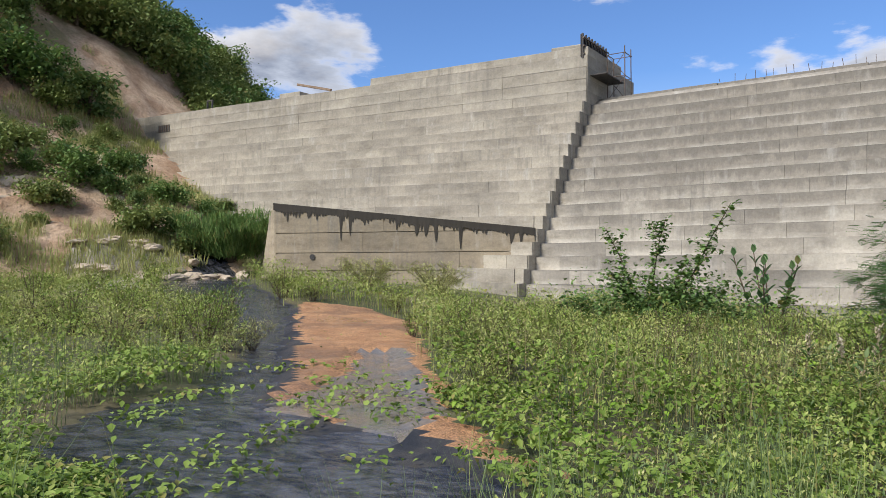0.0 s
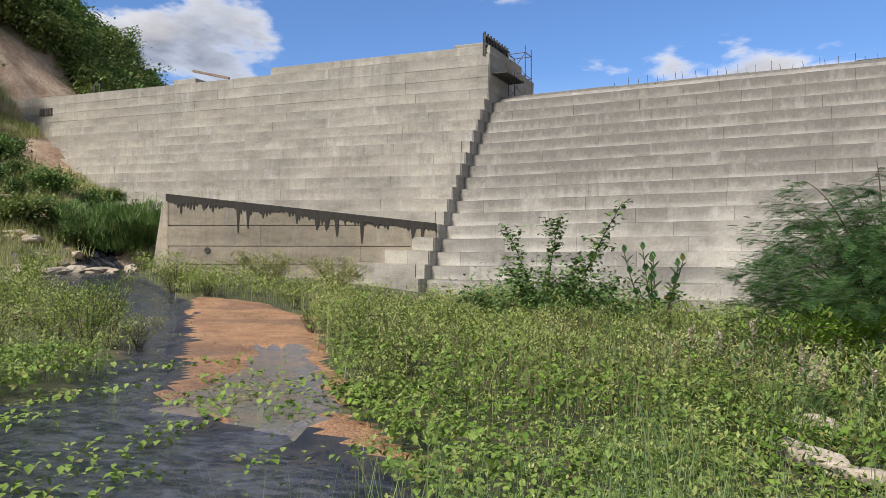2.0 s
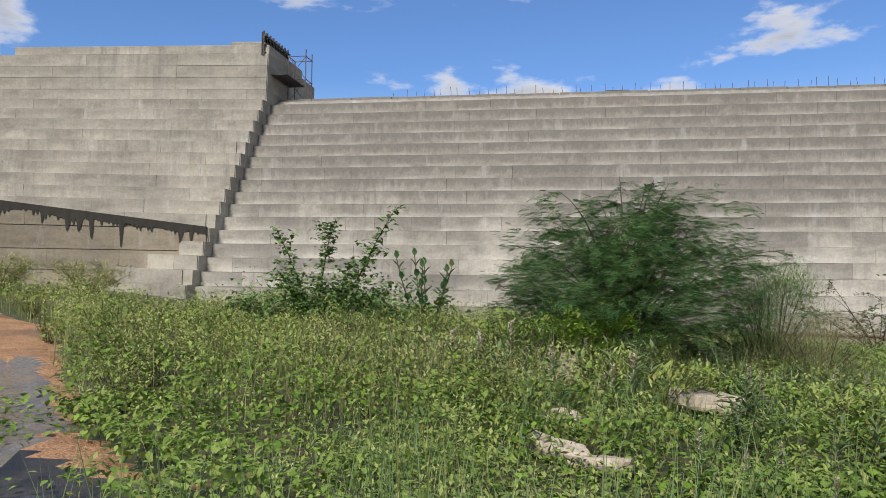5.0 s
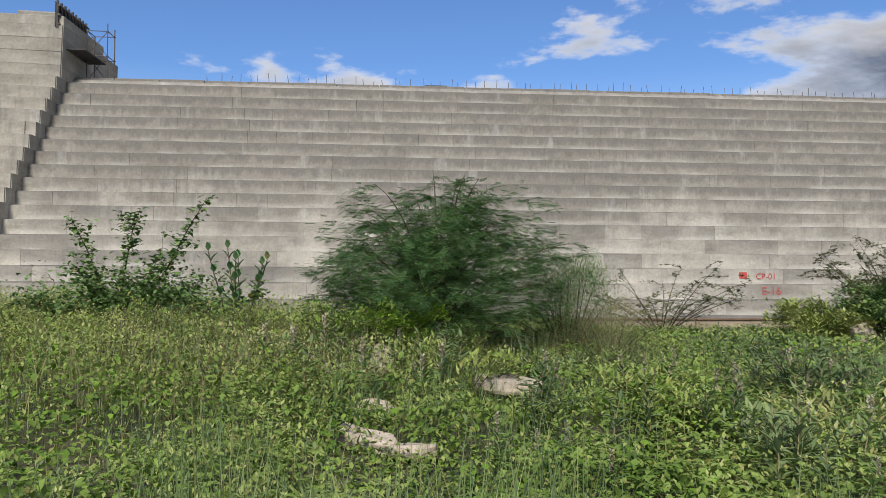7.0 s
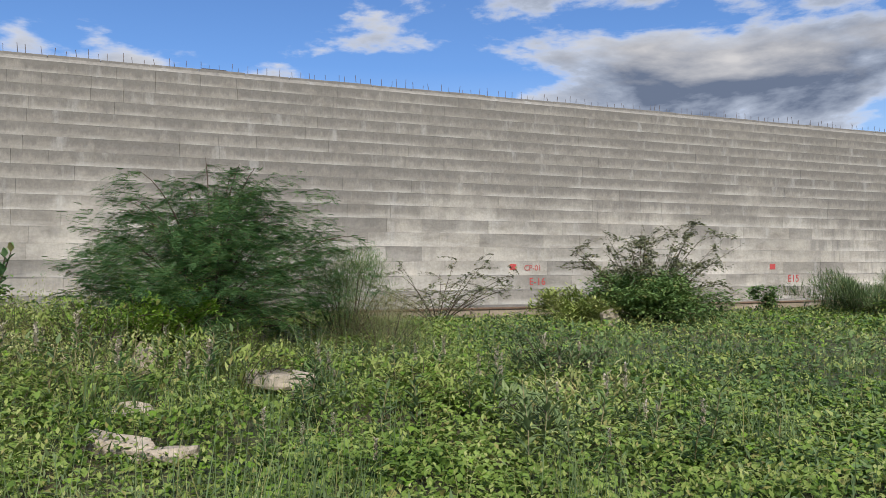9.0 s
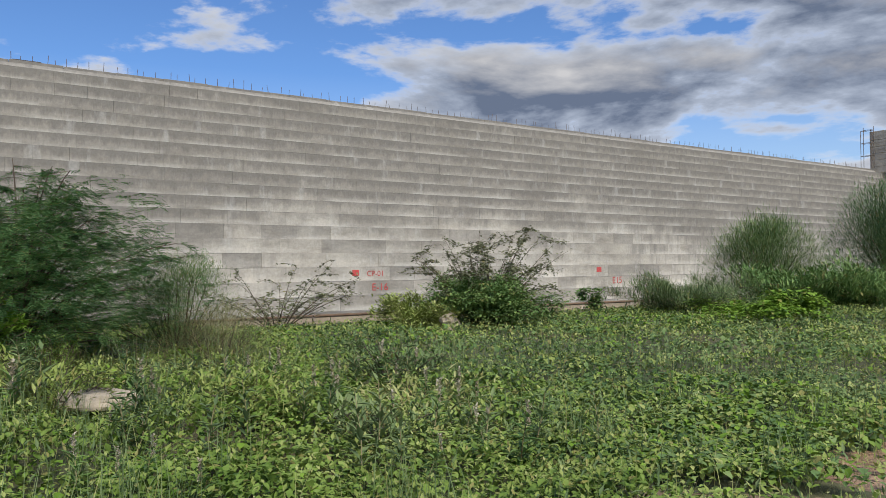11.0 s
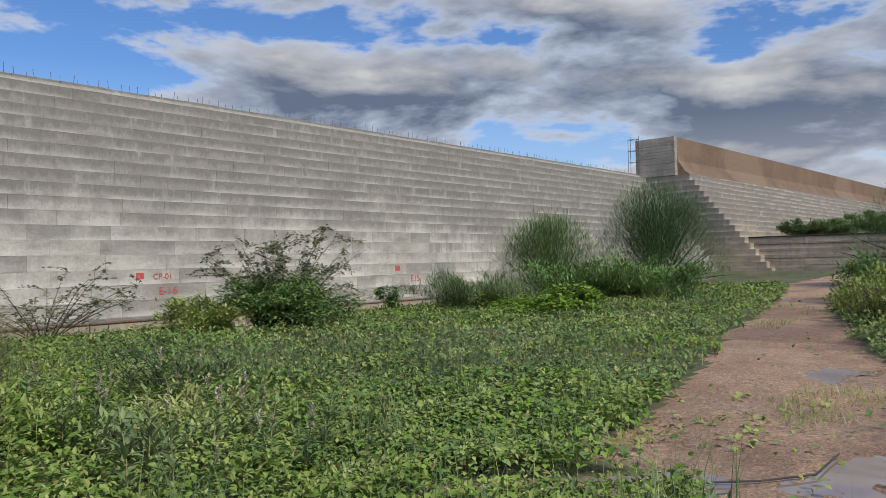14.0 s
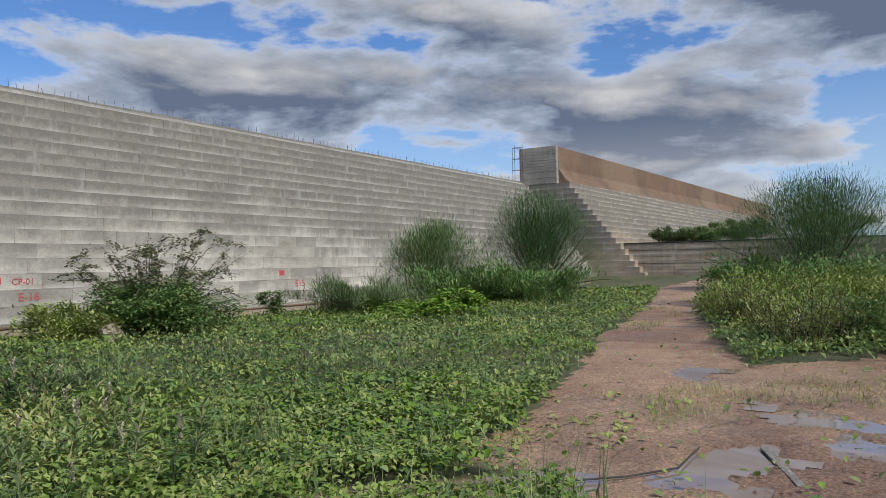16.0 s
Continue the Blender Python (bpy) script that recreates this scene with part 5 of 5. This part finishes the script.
rock((-13.3, -11.6), (0.35, 0.25, 0.25), 10, "pale stone at the wall's foot", False, 140)

n = 9000
px, py = np.where(RNG.random(n) < 0.5, 17 + 14 * RNG.random(n), 0), -36 + 8 * RNG.random(n)
sel = inside(TRACK, px, py)
for pl in POOLS:
    sel &= ~inside(pl, px, py)
px, py = px[sel], py[sel]
PEB = (np.array([(-1, 0, 0), (1, 0, 0), (0, -0.8, 0), (0, 0.8, 0), (0, 0, 0.7)]), np.array([(0, 2, 4), (2, 1, 4), (1, 3, 4), (3, 0, 4)]))
mass("pebbles", [scatter(PEB, np.stack([px, py, ground_z(px, py) - 0.002], -1), RNG.random(len(px)) * 6, np.zeros(len(px)), 0.006 + 0.022 * RNG.random(len(px)) ** 3)], M_DIRT, "small stones scattered over the earth track", "pebbles")

# the black hose across the wet ground
pts = [(16.6, -30.0), (17.3, -31.2), (17.68, -31.82), (18.07, -32.29), (18.4, -32.6), (18.76, -32.85), (19.45, -32.83)]
v, f = tube([(x, y, float(ground_z(x, y)) + 0.02) for x, y in pts], [0.007] * len(pts), 6)
tagged(new("hose", mesh_np("hose", v, f, M_BLACK, True)), "thin dark hose lying over wet ground", "hose")


plank = part("plank", box_bm(-0.5, 0.5, -0.03, 0.03, 0.0, 0.016, 0.004), M_GRAVEL)
plank.matrix_basis = pose(19.22, -33.45, float(ground_z(19.22, -33.45)) - 0.004, 0, 0, 22)
tagged(plank, "pale weathered plank lying in the puddle", "plank")


# ---- trees on the hill ----
def hill_tree(seed, wide, high, mat):
    rng = np.random.default_rng(seed)
    tr, cr = [], []
    P = curve_pts((0, 0, -0.3), (0.1, 0, 1), high * 0.6, 6, 0, 0.08, rng)
    tr.append(tube(P, np.linspace(0.16, 0.06, len(P)), 6))
    for k in range(13):
        b = rng.random() * 6.283
        q = P[rng.integers(2, len(P))]
        Q = curve_pts(q, (np.cos(b), np.sin(b), rng.uniform(0.1, 1.1)), rng.uniform(0.25, 0.5) * wide, 5, 0.2, 0.1, rng)
        tr.append(tube(Q, np.linspace(0.05, 0.012, len(Q)), 4))
        for c in (Q[-1], Q[3]):
            m = 95
            r = rng.uniform(0.35, 0.75) * wide / 4
            pp = c + rng.normal(0, 1, (m, 3)) * np.array([r, r, r * 0.6])
            cr.append(scatter(SLIM, pp, rng.random(m) * 6.283, np.radians(rng.uniform(-60, 50, m)), rng.uniform(0.22, 0.44, m), 1.9))
    return tr, cr, mat


def plant_hill():
    rng = random.Random(9)
    kinds = []
    for k in range(6):
        tr, cr, mat = hill_tree(100 + k, 3.4 + 0.5 * (k % 3), 3.2 + 0.5 * (k % 2), (M_HILL, M_SCRUB, M_HILL, M_WISP, M_HILL, M_SCRUB)[k])
        kinds.append(rooted("tree", "leafy green scrub tree on the hillside", "tree", tr, cr, mat, (0, 0, 0)))
        tagged(kinds[-1], group="trees on the hillside")
    spots = []
    for k in range(3600):
        x, y = rng.uniform(-70, -17), rng.uniform(-32, 34)
        z = float(ground_z(x, y))
        rise = z - 1.2
        dens = 0.34 if rise < 11.5 else 1.0
        if y > -5.5 and (x > -37 or (y < 5 and x > -44)):
            continue
        if rise < 1.5 or rng.random() > dens or any(math.hypot(x - a, y - b) < (2.1 if rise > 11.5 else 1.5) for a, b, _ in spots):
            continue
        spots.append((x, y, z))
    for i, (x, y, z) in enumerate(spots[:420]):
        s = rng.uniform(0.75, 1.35) * (1.0 if z > 12.5 else rng.uniform(0.25, 0.65))
        m = pose(x, y, z - 0.15, 0, 0, rng.uniform(0, 360)) @ Matrix.Scale(s, 4)
        if i < len(kinds):
            kinds[i].matrix_basis = m
        else:
            copy_thing(kinds[i % len(kinds)], m).scale = (s, s, s)


plant_hill()
n = 90000
x = -16 - 26 * RNG.random(n)
y = -32 + 30 * RNG.random(n)
sel = wob(x, y, 0.45, 17) + 0.35 * wob(x, y, 1.4, 3) > 0.12
x, y = x[sel], y[sel]
m = len(x)
mass("hill_grass", [scatter(BLADE, np.stack([x, y, ground_z(x, y) - 0.05], -1), RNG.random(m) * 6.28, np.radians(50 + 40 * RNG.random(m)), 0.4 + 0.5 * RNG.random(m), 0.8)], M_GRASS, "dry and green grass tufts on the rocky slope", "grass")

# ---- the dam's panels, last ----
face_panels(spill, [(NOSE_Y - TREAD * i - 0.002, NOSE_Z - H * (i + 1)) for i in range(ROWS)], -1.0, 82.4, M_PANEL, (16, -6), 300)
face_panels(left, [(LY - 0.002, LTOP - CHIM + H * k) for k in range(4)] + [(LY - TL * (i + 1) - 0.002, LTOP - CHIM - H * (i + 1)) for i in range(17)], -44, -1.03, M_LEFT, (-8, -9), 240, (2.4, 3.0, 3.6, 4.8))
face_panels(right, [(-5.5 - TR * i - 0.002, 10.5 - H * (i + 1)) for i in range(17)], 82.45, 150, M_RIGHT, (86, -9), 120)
